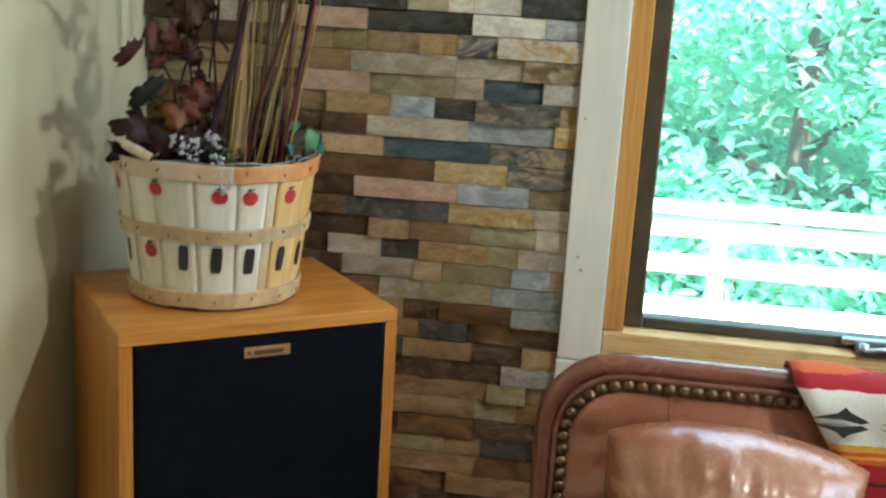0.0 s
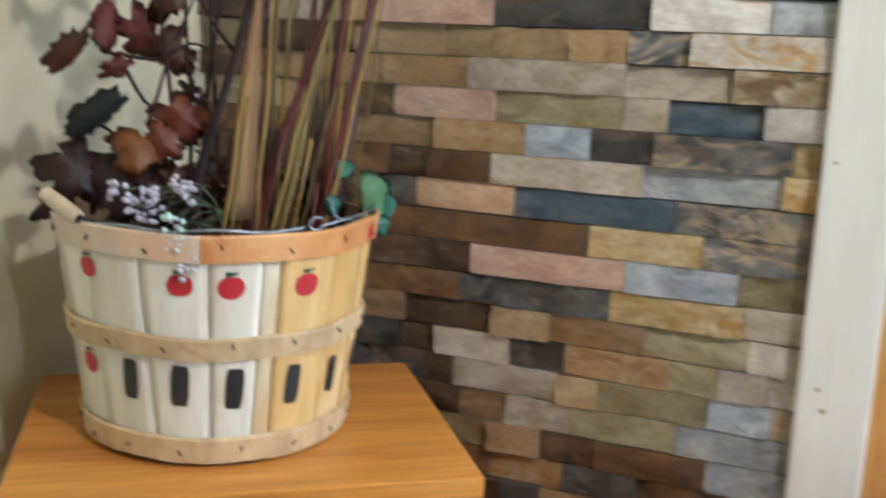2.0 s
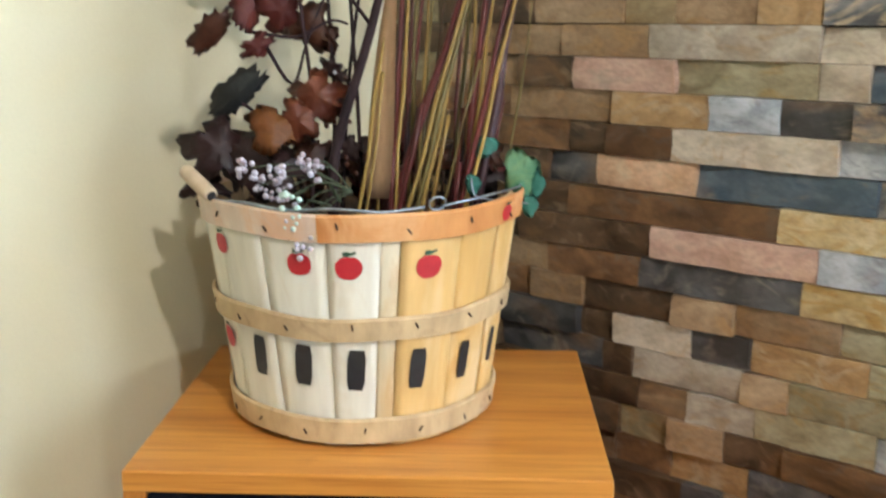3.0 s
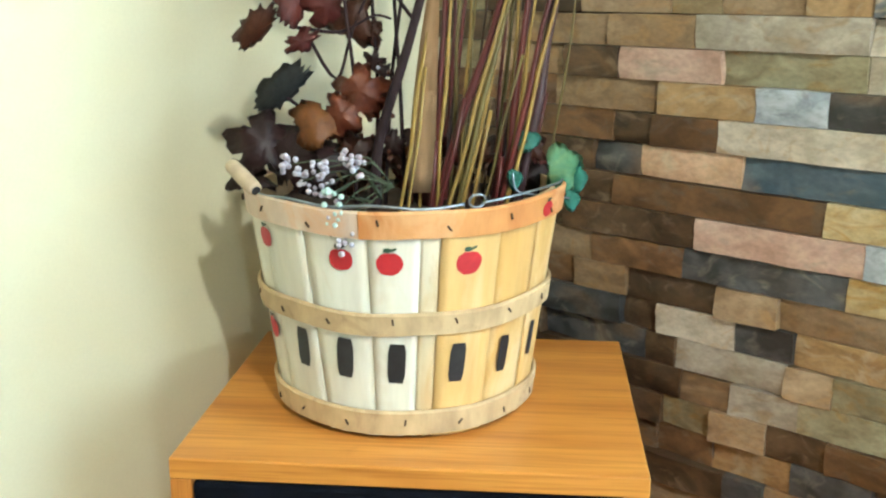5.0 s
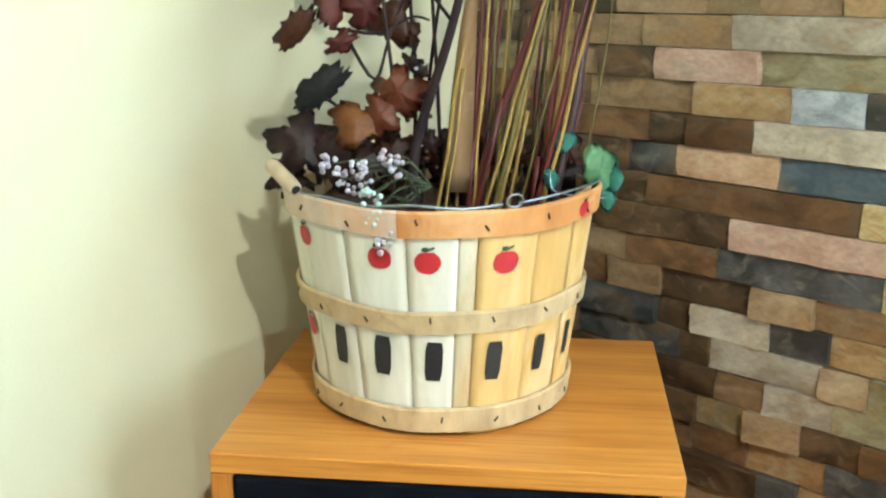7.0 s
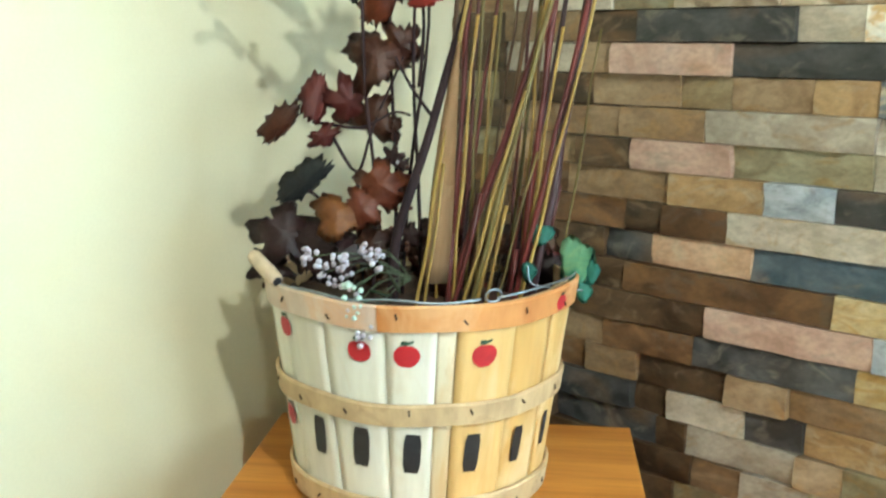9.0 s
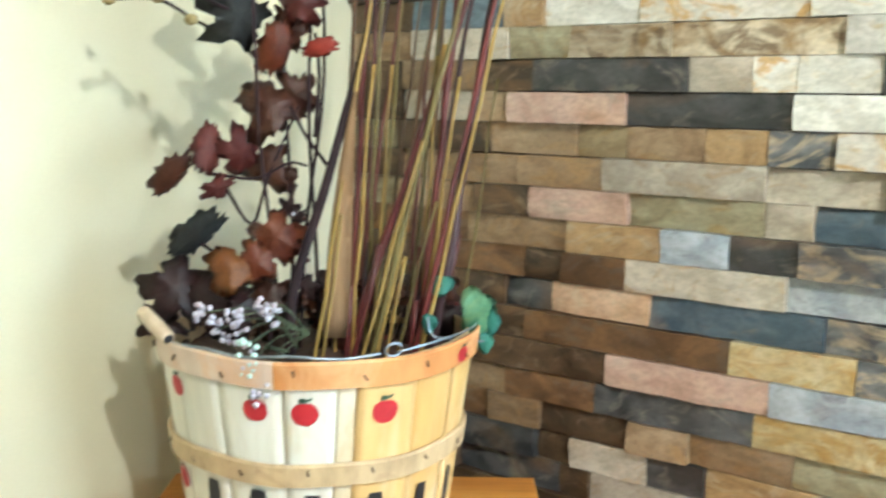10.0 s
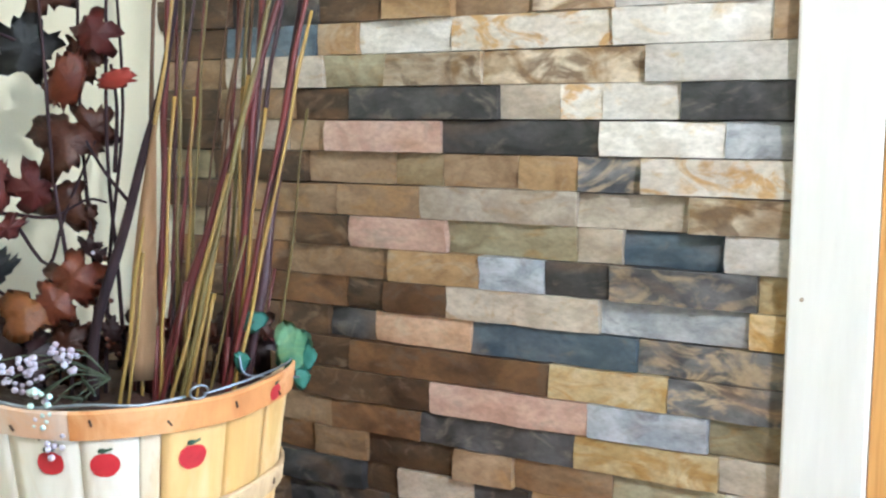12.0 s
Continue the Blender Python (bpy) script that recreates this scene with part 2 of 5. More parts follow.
hazed.links.new(haze.outputs[0], haze_mix.inputs[2])
hazed.links.new(haze_mix.outputs[0], hazed.nodes["Material Output"].inputs["Surface"])
CHROME = surface("brushed_steel", (0.55, 0.56, 0.58), (0.66, 0.67, 0.69), 60, 0.25, metal=1.0, bump=0.05)
WIRE = surface("galvanised_wire", (0.24, 0.28, 0.34), (0.40, 0.45, 0.52), 60, 0.32, metal=0.9, bump=0.05)
LEATHER = surface("brown_leather", (0.30, 0.088, 0.052), (0.48, 0.185, 0.118), 9.0, 0.22, bump=0.35, depth=0.002, fine=210.0, rough2=0.36)
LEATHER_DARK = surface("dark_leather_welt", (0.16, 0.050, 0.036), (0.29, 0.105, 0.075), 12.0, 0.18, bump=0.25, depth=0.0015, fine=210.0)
LEATHER_TAN = surface("tan_leather", (0.34, 0.115, 0.060), (0.56, 0.26, 0.155), 8.0, 0.20, bump=0.4, depth=0.003, fine=160.0, rough2=0.34)
BRASS = surface("aged_brass", (0.17, 0.105, 0.058), (0.29, 0.19, 0.11), 120, 0.32, metal=0.9, bump=0.1)
WASHED = surface("whitewashed_stave", (0.66, 0.60, 0.49), (0.80, 0.77, 0.69), 14.0, 0.6, (1, 1, 0.12), 0.25, 0.0012, 60.0, vary=0.12)
BARE = surface("bare_wood_stave", (0.60, 0.35, 0.11), (0.70, 0.46, 0.19), 14.0, 0.55, (1, 1, 0.12), 0.25, 0.0012, 60.0, vary=0.12)
ORANGE_HOOP = surface("orange_wood_hoop", (0.48, 0.175, 0.048), (0.62, 0.29, 0.10), 16.0, 0.55, (1, 1, 0.4), 0.25, 0.0012, 70.0, vary=0.12)
PINK_HOOP = surface("pink_washed_hoop", (0.56, 0.36, 0.27), (0.68, 0.56, 0.46), 12.0, 0.55, (1, 1, 0.4), 0.25, 0.0012, 70.0, vary=0.12)
HOOP = surface("weathered_wood_hoop", (0.44, 0.30, 0.165), (0.68, 0.49, 0.28), 16.0, 0.6, (1, 1, 0.4), 0.3, 0.0014, 70.0, vary=0.18)
HALF_WASHED = surface("half_washed_stave", (0.60, 0.48, 0.30), (0.76, 0.68, 0.54), 10.0, 0.6, (1, 1, 0.2), 0.25, 0.0012, 60.0, vary=0.12)


def stained(m, colour, scale, stretch, low, amount):
    """Lays worn, uneven stains of a darker colour over a material."""
    nt = m.node_tree
    b = nt.nodes["Principled BSDF"]
    base = b.inputs["Base Color"].links[0].from_socket
    n = noise_node(nt, coords(nt, (1, 1, stretch)), scale, 5.0, 0.65, 0.8)
    r = ramp_node(nt, [(low, (0, 0, 0)), (low + 0.14, (amount,) * 3)])
    nt.links.new(n.outputs[0], r.inputs[0])
    nt.links.new(mix_colour(nt, base, colour, r.outputs[0]), b.inputs["Base Color"])


stained(WASHED, (0.52, 0.36, 0.19), 13.0, 0.3, 0.53, 0.55)
stained(HALF_WASHED, (0.50, 0.30, 0.12), 13.0, 0.3, 0.48, 0.7)
stained(BARE, (0.72, 0.55, 0.33), 11.0, 0.25, 0.50, 0.55)
stained(HOOP, (0.22, 0.125, 0.06), 26.0, 1.0, 0.57, 0.6)
stained(ORANGE_HOOP, (0.66, 0.38, 0.19), 15.0, 1.0, 0.48, 0.6)
stained(PINK_HOOP, (0.62, 0.33, 0.17), 15.0, 1.0, 0.50, 0.6)
RED_PAINT = surface("red_paint", (0.40, 0.012, 0.022), (0.52, 0.022, 0.030), 40, 0.45, bump=0.1, vary=0.12)
GREEN_PAINT = surface("dark_green_paint", (0.02, 0.05, 0.035), (0.04, 0.09, 0.05), 60, 0.5, bump=0.05)
BLACK_PAINT = surface("black_paint", (0.012, 0.012, 0.015), (0.026, 0.026, 0.03), 60, 0.45, bump=0.05)
RUSTY = plain("rusty_staple", (0.06, 0.035, 0.022), 0.55, 0.6)
YELLOW_STALK = surface("yellow_stalk", (0.27, 0.155, 0.030), (0.43, 0.28, 0.072), 25, 0.4, (1, 1, 0.25), 0.2, 0.0008, 200.0, vary=0.3)
GREEN_STALK = surface("olive_stalk", (0.11, 0.080, 0.020), (0.19, 0.140, 0.038), 25, 0.4, (1, 1, 0.25), 0.2, 0.0008, 200.0, vary=0.3)
RED_STALK = surface("maroon_stalk", (0.075, 0.010, 0.012), (0.17, 0.024, 0.020), 25, 0.36, (1, 1, 0.25), 0.2, 0.0008, 200.0, vary=0.3)
BROWN_STALK = surface("brown_stalk", (0.075, 0.032, 0.014), (0.145, 0.070, 0.028), 25, 0.45, (1, 1, 0.25), 0.2, 0.0008, 200.0, vary=0.3)
PURPLE_STALK = surface("dark_purple_stalk", (0.035, 0.014, 0.020), (0.075, 0.030, 0.038), 25, 0.4, (1, 1, 0.25), 0.2, 0.0008, 200.0, vary=0.3)
BARK = surface("dark_bark", (0.018, 0.010, 0.013), (0.042, 0.022, 0.025), 40, 0.7, (1, 1, 0.3), 0.4, 0.001, 200.0)
BARK.node_tree.nodes["Principled BSDF"].inputs["Specular IOR Level"].default_value = 0.2
LEAF_BROWN = surface("brown_leaf", (0.065, 0.020, 0.013), (0.15, 0.050, 0.025), 30, 0.28, bump=0.5, depth=0.002, fine=160.0, vary=0.2)
LEAF_RUST = surface("rust_leaf", (0.17, 0.032, 0.015), (0.30, 0.080, 0.032), 30, 0.28, bump=0.5, depth=0.002, fine=160.0, vary=0.2)
LEAF_ORANGE = surface("orange_leaf", (0.21, 0.062, 0.018), (0.31, 0.11, 0.028), 30, 0.35, bump=0.5, depth=0.002, fine=160.0, vary=0.2)
LEAF_PURPLE = surface("purple_leaf", (0.030, 0.012, 0.013), (0.062, 0.024, 0.024), 30, 0.35, bump=0.5, depth=0.002, fine=160.0, vary=0.2)
LEAF_GREY = surface("charcoal_leaf", (0.022, 0.024, 0.024), (0.05, 0.05, 0.048), 30, 0.5, bump=0.5, depth=0.002, fine=160.0, vary=0.2)
LEAF_RED = surface("red_leaf", (0.36, 0.030, 0.022), (0.46, 0.06, 0.035), 30, 0.4, bump=0.3, depth=0.002, fine=160.0)
LEAF_CRIMSON = surface("crimson_leaf", (0.10, 0.016, 0.015), (0.18, 0.034, 0.025), 30, 0.4, bump=0.3, depth=0.002, fine=160.0)
LEAF_JADE = surface("jade_fabric_leaf", (0.09, 0.36, 0.24), (0.34, 0.52, 0.22), 26, 0.45, bump=0.2, depth=0.001, fine=140.0)
LEAF_TEAL = surface("teal_fabric_leaf", (0.05, 0.25, 0.20), (0.09, 0.36, 0.28), 26, 0.45, bump=0.2, depth=0.001, fine=140.0)
CATKIN = surface("fuzzy_tan_catkin", (0.30, 0.22, 0.09), (0.46, 0.36, 0.18), 120, 0.9, bump=0.6, depth=0.002, fine=600.0)
BERRY = surface("pearl_berry", (0.40, 0.31, 0.36), (0.58, 0.58, 0.70), 60, 0.25, bump=0.05, vary=0.2)
BERRY_GREEN = surface("mint_berry", (0.42, 0.60, 0.56), (0.60, 0.76, 0.72), 60, 0.25, bump=0.05, vary=0.2)
SPRIG = surface("green_sprig", (0.035, 0.05, 0.025), (0.08, 0.10, 0.05), 40, 0.5)
FILL = surface("dry_leaf_filling", (0.03, 0.012, 0.009), (0.075, 0.030, 0.020), 40, 0.55, bump=0.6, depth=0.004, fine=200.0)
GROUND = surface("woodland_ground", (0.05, 0.06, 0.025), (0.10, 0.10, 0.05), 1.2, 0.9, bump=0.5, depth=0.05, fine=20.0)
DECK = surface("weathered_decking", (0.34, 0.32, 0.29), (0.46, 0.44, 0.40), 4.0, 0.7, (0.2, 1, 1), 0.3, 0.003, 60.0)
RAIL_WHITE = surface("white_rail_paint", (0.76, 0.77, 0.76), (0.84, 0.84, 0.83), 5.0, 0.45, bump=0.1, vary=0.05)
TREE_BARK = surface("tree_bark", (0.07, 0.055, 0.04), (0.15, 0.12, 0.09), 5.0, 0.85, (1, 1, 0.3), 0.6, 0.02, 40.0)
FOLIAGE = surface("tree_leaves", (0.09, 0.26, 0.18), (0.15, 0.38, 0.28), 3.0, 0.45, bump=0.0, fine=20.0, vary=0.3)

nt = FOLIAGE.node_tree
trans = nt.nodes.new("ShaderNodeBsdfTranslucent")
trans.inputs["Color"].default_value = (0.26, 0.66, 0.47, 1)
both = nt.nodes.new("ShaderNodeMixShader")
both.inputs[0].default_value = 0.6
nt.links.new(nt.nodes["Principled BSDF"].outputs[0], both.inputs[1])
nt.links.new(trans.outputs[0], both.inputs[2])
nt.links.new(both.outputs[0], nt.nodes["Material Output"].inputs["Surface"])

for m in (LEATHER, LEATHER_TAN, LEATHER_DARK):
    m.node_tree.nodes["Principled BSDF"].inputs["Coat Weight"].default_value = 0.9
    m.node_tree.nodes["Principled BSDF"].inputs["Coat Roughness"].default_value = 0.22


def blanket_mat():
    """Woven stripes across the hang of the cloth: red, orange, yellow, white and near-black."""
    m, nt, b = nodes_of("striped_weave")
    tc = nt.nodes.new("ShaderNodeTexCoord")
    sep = nt.nodes.new("ShaderNodeSeparateXYZ")
    nt.links.new(tc.outputs["Object"], sep.inputs[0])
    v = coords(nt, (1, 1, 1), shift=False)
    wob = noise_node(nt, v, 60.0, 2.0)
    zz = nt.nodes.new("ShaderNodeMath")
    zz.operation = "MULTIPLY_ADD"
    zz.inputs[1].default_value = 0.006
    nt.links.new(wob.outputs[0], zz.inputs[0])
    nt.links.new(sep.outputs[2], zz.inputs[2])
    mr = nt.nodes.new("ShaderNodeMapRange")
    mr.inputs["From Min"].default_value, mr.inputs["From Max"].default_value = 0.568, 0.928
    nt.links.new(zz.outputs[0], mr.inputs["Value"])
    red, orange, yellow, white, dark = (0.37, 0.008, 0.018), (0.58, 0.11, 0.02), (0.70, 0.36, 0.035), (0.74, 0.72, 0.68), (0.03, 0.015, 0.015)
    r = ramp_node(nt, [(0.0, red), (0.34, dark), (0.36, red), (0.52, dark), (0.535, red), (0.60, orange), (0.618, yellow), (0.630, orange), (0.645, yellow), (0.668, white),
                       (0.862, red), (0.905, orange), (0.918, yellow), (0.932, orange), (0.955, red), (0.97, orange)])
    r.color_ramp.interpolation = "CONSTANT"
    nt.links.new(mr.outputs[0], r.inputs[0])
    weave = noise_node(nt, v, 700.0, 2.0)
    g = ramp_node(nt, [(0.3, (0.7,) * 3), (0.7, (1.05,) * 3)])
    nt.links.new(weave.outputs[0], g.inputs[0])
    nt.links.new(mix_colour(nt, r.outputs[0], g.outputs[0], 1.0, "MULTIPLY"), b.inputs["Base Color"])
    b.inputs["Roughness"].default_value = 0.9
    b.inputs["Sheen Weight"].default_value = 0.0
    bump_node(nt, b, weave.outputs[0], 0.5, 0.001)
    return m


BLANKET = blanket_mat()


# ---- mesh helpers ----
def link_mesh(name, bm, mat, smooth=False):
    me = bpy.data.meshes.new(name)
    bm.normal_update()
    bm.to_mesh(me)
    bm.free()
    me.materials.append(mat)
    if smooth:
        me.polygons.foreach_set("use_smooth", [True] * len(me.polygons))
    return me


def part(name, bm, mat, parent=None, label="", smooth=False, m=None):
    ob = new(name, link_mesh(name, bm, mat, smooth))
    if m is not None:
        ob.matrix_basis = m
    if parent is not None:
        ob.parent = parent
    if label:
        tagged(ob, label)
    return ob


def smooth_first(ob, count):
    """Smooth shading on the first faces only, so that their borders stay crisp."""
    n = len(ob.data.polygons)
    ob.data.polygons.foreach_set("use_smooth", [k < count for k in range(n)])
    return ob


def thing(name, m, label, category, group=""):
    ob = new(name)
    ob.empty_display_size = 0.05
    ob.matrix_basis = m
    return tagged(ob, label, category, group)


def add_box(bm, x0, x1, y0, y1, z0, z1, bevel=0.0, segments=2):
    got = bmesh.ops.create_cube(bm, size=1.0, matrix=Matrix.Translation(((x0 + x1) / 2, (y0 + y1) / 2, (z0 + z1) / 2)) @ Matrix.Diagonal((x1 - x0, y1 - y0, z1 - z0, 1)))
    if bevel:
        edges = {e for v in got["verts"] for e in v.link_edges}
        bmesh.ops.bevel(bm, geom=list(edges), offset=bevel, segments=segments, affect="EDGES", profile=0.5)


def block(x0, x1, y0, y1, z0, z1, bevel=0.0, segments=2):
    bm = bmesh.new()
    add_box(bm, x0, x1, y0, y1, z0, z1, bevel, segments)
    return bm


def add_tube(bm, pts, radii, sides=8, cap=True):
    pts = [Vector(p) for p in pts]
    if not isinstance(radii, (list, tuple)):
        radii = [radii] * len(pts)
    rings, a = [], None
    for i, p in enumerate(pts):
        d = (pts[min(i + 1, len(pts) - 1)] - pts[max(i - 1, 0)]).normalized()
        if a is None:
            a = d.cross(Vector((0.13, 0.31, 1)) if abs(d.z) < 0.95 else Vector((1, 0.2, 0)))
        a = (a - d * a.dot(d)).normalized()
        b = d.cross(a)
        rings.append([bm.verts.new(p + (a * math.cos(t) + b * math.sin(t)) * radii[i]) for t in (2 * math.pi * k / sides for k in range(sides))])
    for r0, r1 in zip(rings, rings[1:]):
        for k in range(sides):
            bm.faces.new((r0[k], r0[(k + 1) % sides], r1[(k + 1) % sides], r1[k]))
    if cap:
        bm.faces.new(list(reversed(rings[0])))
        bm.faces.new(rings[-1])


def tube(pts, radii, sides=8):
    bm = bmesh.new()
    add_tube(bm, pts, radii, sides)
    return bm


def smooth_path(pts, n=6):
    """A rounded line through the points."""
    P = [Vector(p) for p in pts]
    P = [P[0]] + P + [P[-1]]
    out = []
    for i in range(1, len(P) - 2):
        for k in range(n):
            t = k / n
            a, b, c, d = P[i - 1], P[i], P[i + 1], P[i + 2]
            out.append(0.5 * (2 * b + (c - a) * t + (2 * a - 5 * b + 4 * c - d) * t * t + (3 * b - a - 3 * c + d) * t ** 3))
    return out + [P[-2]]


# ---- the room ----
XW, XE, YS, ZC = -0.462, 2.4, -4.2, 2.5


def structure(name, bm, mat, label, category):
    return tagged(part(name, bm, mat), label, category, kind="structure")


floor = structure("floor", block(XW - 0.15, XE + 0.15, YS - 0.15, 0.12, -0.12, 0.0), FLOORWOOD, "brown wooden floor of the living room", "floor")
structure("ceiling", block(XW - 0.15, XE + 0.15, YS - 0.15, 0.25, ZC, ZC + 0.12), CEIL, "plain white painted ceiling", "ceiling")
structure("wall_west", block(XW - 0.12, XW, YS, 0.13, 0, ZC), CREAM, "smooth cream painted wall in the corner", "wall")
structure("wall_south", block(XW - 0.12, XE + 0.12, YS - 0.12, YS, 0, ZC), CREAM, "plain cream painted wall", "wall")
bm = bmesh.new()
for y0, y1, z0, z1 in ((YS, -2.15, 0, ZC), (-1.85, -1.08, 0, ZC), (-0.36, 0.13, 0, ZC), (-2.15, -1.85, 0, 0.70), (-2.15, -1.85, 1.30, ZC), (-1.08, -0.36, 0, 0.92), (-1.08, -0.36, 2.0, ZC)):
    add_box(bm, XE, XE + 0.12, y0, y1, z0, z1)
structure("wall_east", bm, CREAM, "plain unseen cream painted wall with openings cut for two lamps", "wall")
WX0, WX1, WZ0, WZ1 = 0.428, 2.20, 0.715, 2.12
bm = bmesh.new()
for x0, x1, z0, z1 in ((XW, WX0, 0, ZC), (WX0, WX1, 0, WZ0), (WX0, WX1, WZ1, ZC), (WX1, XE, 0, ZC)):
    add_box(bm, x0, x1, 0.016, 0.13, z0, z1)
wall_north = structure("wall_north", bm, MORTAR, "wall clad in narrow split slate ledger stones", "wall")
structure("wall_panel", block(0.352, XE, 0.004, 0.0155, 0.0, WZ0 - 0.004), CREAM, "painted wall panel under the window", "wall")

# ---- window in the stone wall ----
window = tagged(new("window_1"), "large window with pine jambs and dark bronze sash", "window", kind="structure")
part("casing", block(0.352, 0.430, -0.018, 0.014, 0.735, 2.2, 0.003), WHITE_PAINT, window, "white painted casing board with knots")
part("casing_block", block(0.350, 0.431, -0.022, 0.014, 0.30, 0.733, 0.003), WHITE_PAINT, window, "white painted plinth of the casing")
for kx, kz, kr in ((0.374, 0.930, 0.0042), (0.381, 0.906, 0.0050), (0.366, 1.18, 0.003)):
    part("knot", tube([(kx, -0.0178, kz), (kx, -0.0184, kz)], [kr * 0.8, kr * 0.6], 12), KNOT, window, "brown knot showing through the paint")
part("casing_head", block(0.431, 2.28, -0.018, 0.014, 2.12, 2.2, 0.003), WHITE_PAINT, window)
part("casing", block(2.202, 2.28, -0.018, 0.014, 0.735, 2.117, 0.003), WHITE_PAINT, window)
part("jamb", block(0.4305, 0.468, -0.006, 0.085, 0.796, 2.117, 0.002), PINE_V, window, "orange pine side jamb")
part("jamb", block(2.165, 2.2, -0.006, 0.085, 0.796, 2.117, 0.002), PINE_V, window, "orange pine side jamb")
part("jamb_head", block(0.470, 2.163, -0.006, 0.085, 2.082, 2.117, 0.002), PINE_H, window)
part("window_sill", block(0.4315, 2.2, -0.012, 0.085, 0.718, 0.794, 0.003), PINE_H, window, "pale pine sill board")
sash = part("sash_frame", block(0.4685, 0.503, 0.030, 0.078, 0.796, 2.080, 0.004), DARK_SASH, window, "dark bronze sash stile")
part("sash_frame", block(2.128, 2.1645, 0.030, 0.078, 0.796, 2.080, 0.004), DARK_SASH, window)
part("sash_rail", block(0.505, 2.126, 0.032, 0.076, 0.796, 0.815, 0.003), DARK_SASH, window, "dark bronze bottom rail")
part("sash_rail", block(0.505, 2.126, 0.032, 0.076, 2.050, 2.080, 0.004), DARK_SASH, window)
pane = part("pane", block(0.5, 2.13, 0.054, 0.058, 0.81, 2.052), GLASS, window, "clear glass with the outdoor haze mixed in")
pane.visible_shadow = False
crank = tagged(part("window_crank", block(0.880, 0.99, -0.022, 0.020, 0.7945, 0.808, 0.005), DARK_SASH), "dark casement crank with a steel arm on the sill", "window crank")
part("crank_arm", tube(smooth_path([(0.890, -0.020, 0.805), (0.93, -0.024, 0.813), (1.00, -0.024, 0.815)]), 0.005), CHROME, crank, "steel crank arm", True)
part("crank_knob", tube([(0.891, -0.012, 0.8005), (0.891, -0.012, 0.818)], [0.009, 0.008], 14), CHROME, crank, "", True)
part("sash_lock", block(0.86, 1.02, 0.014, 0.0315, 0.806, 0.818, 0.003), CHROME, window, "pale steel lock bar on the sash")
# unseen east windows: narrow one inferred from shadows, side one added for fill
for name, y0, y1, z0, z1, label in (("window_2", -2.15, -1.85, 0.70, 1.30, "narrow window with white frame in the cream wall"),
                                    ("added_fill_window", -1.08, -0.36, 0.92, 2.0, "added unseen side window that holds the fill light")):
    w2 = tagged(new(name), label, "window", kind="structure")
    for a0, a1, c0, c1 in ((y0, y0 + 0.03, z0, z1), (y1 - 0.03, y1, z0, z1), (y0 + 0.032, y1 - 0.032, z0, z0 + 0.03), (y0 + 0.032, y1 - 0.032, z1 - 0.03, z1)):
        part("window_frame", block(XE + 0.03, XE + 0.09, a0, a1, c0, c1, 0.003), WHITE_PAINT, w2)
    p2 = part("pane", block(XE + 0.055, XE + 0.060, y0 + 0.032, y1 - 0.032, z0 + 0.03, z1 - 0.03), GLASS, w2)
    p2.visible_shadow = False
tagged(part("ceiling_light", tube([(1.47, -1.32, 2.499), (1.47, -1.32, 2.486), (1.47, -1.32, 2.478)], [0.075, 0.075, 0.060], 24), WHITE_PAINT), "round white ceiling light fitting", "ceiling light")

# ---- outside: deck rail, ground, trees ----
bm = bmesh.new()
bmesh.ops.create_grid(bm, x_segments=60, y_segments=60, size=60.0, matrix=Matrix.Translation((0, 45, -2.6)))
for v in bm.verts:
    v.co.z += max(0, v.co.y - 12) * 0.22 + 0.5 * noise.noise(v.co * 0.11)
bm2 = bm
structure("ground", bm2, GROUND, "woodland ground rising away from the house", "ground")
structure("deck", block(-1.5, 6.0, 0.2, 2.4, -0.34, -0.28), DECK, "weathered grey wooden deck", "deck")
rail = thing("deck_railing", pose(0, 2.2, 0), "white painted deck railing with level boards", "railing")
part("cap_rail", block(-2.0, 6.5, -0.07, 0.07, 0.655, 0.690, 0.005), RAIL_WHITE, rail)
for z0, z1 in ((0.560, 0.632), (0.415, 0.485), (0.235, 0.310)):
    part("rail_board", block(-2.0, 6.5, -0.02, 0.015, z0, z1, 0.004), RAIL_WHITE, rail)
for x in (-0.6, 0.90, 2.4, 3.9, 5.4):
    part("post", block(x - 0.03, x + 0.03, 0.018, 0.08, -0.34, 0.653, 0.004), RAIL_WHITE, rail)


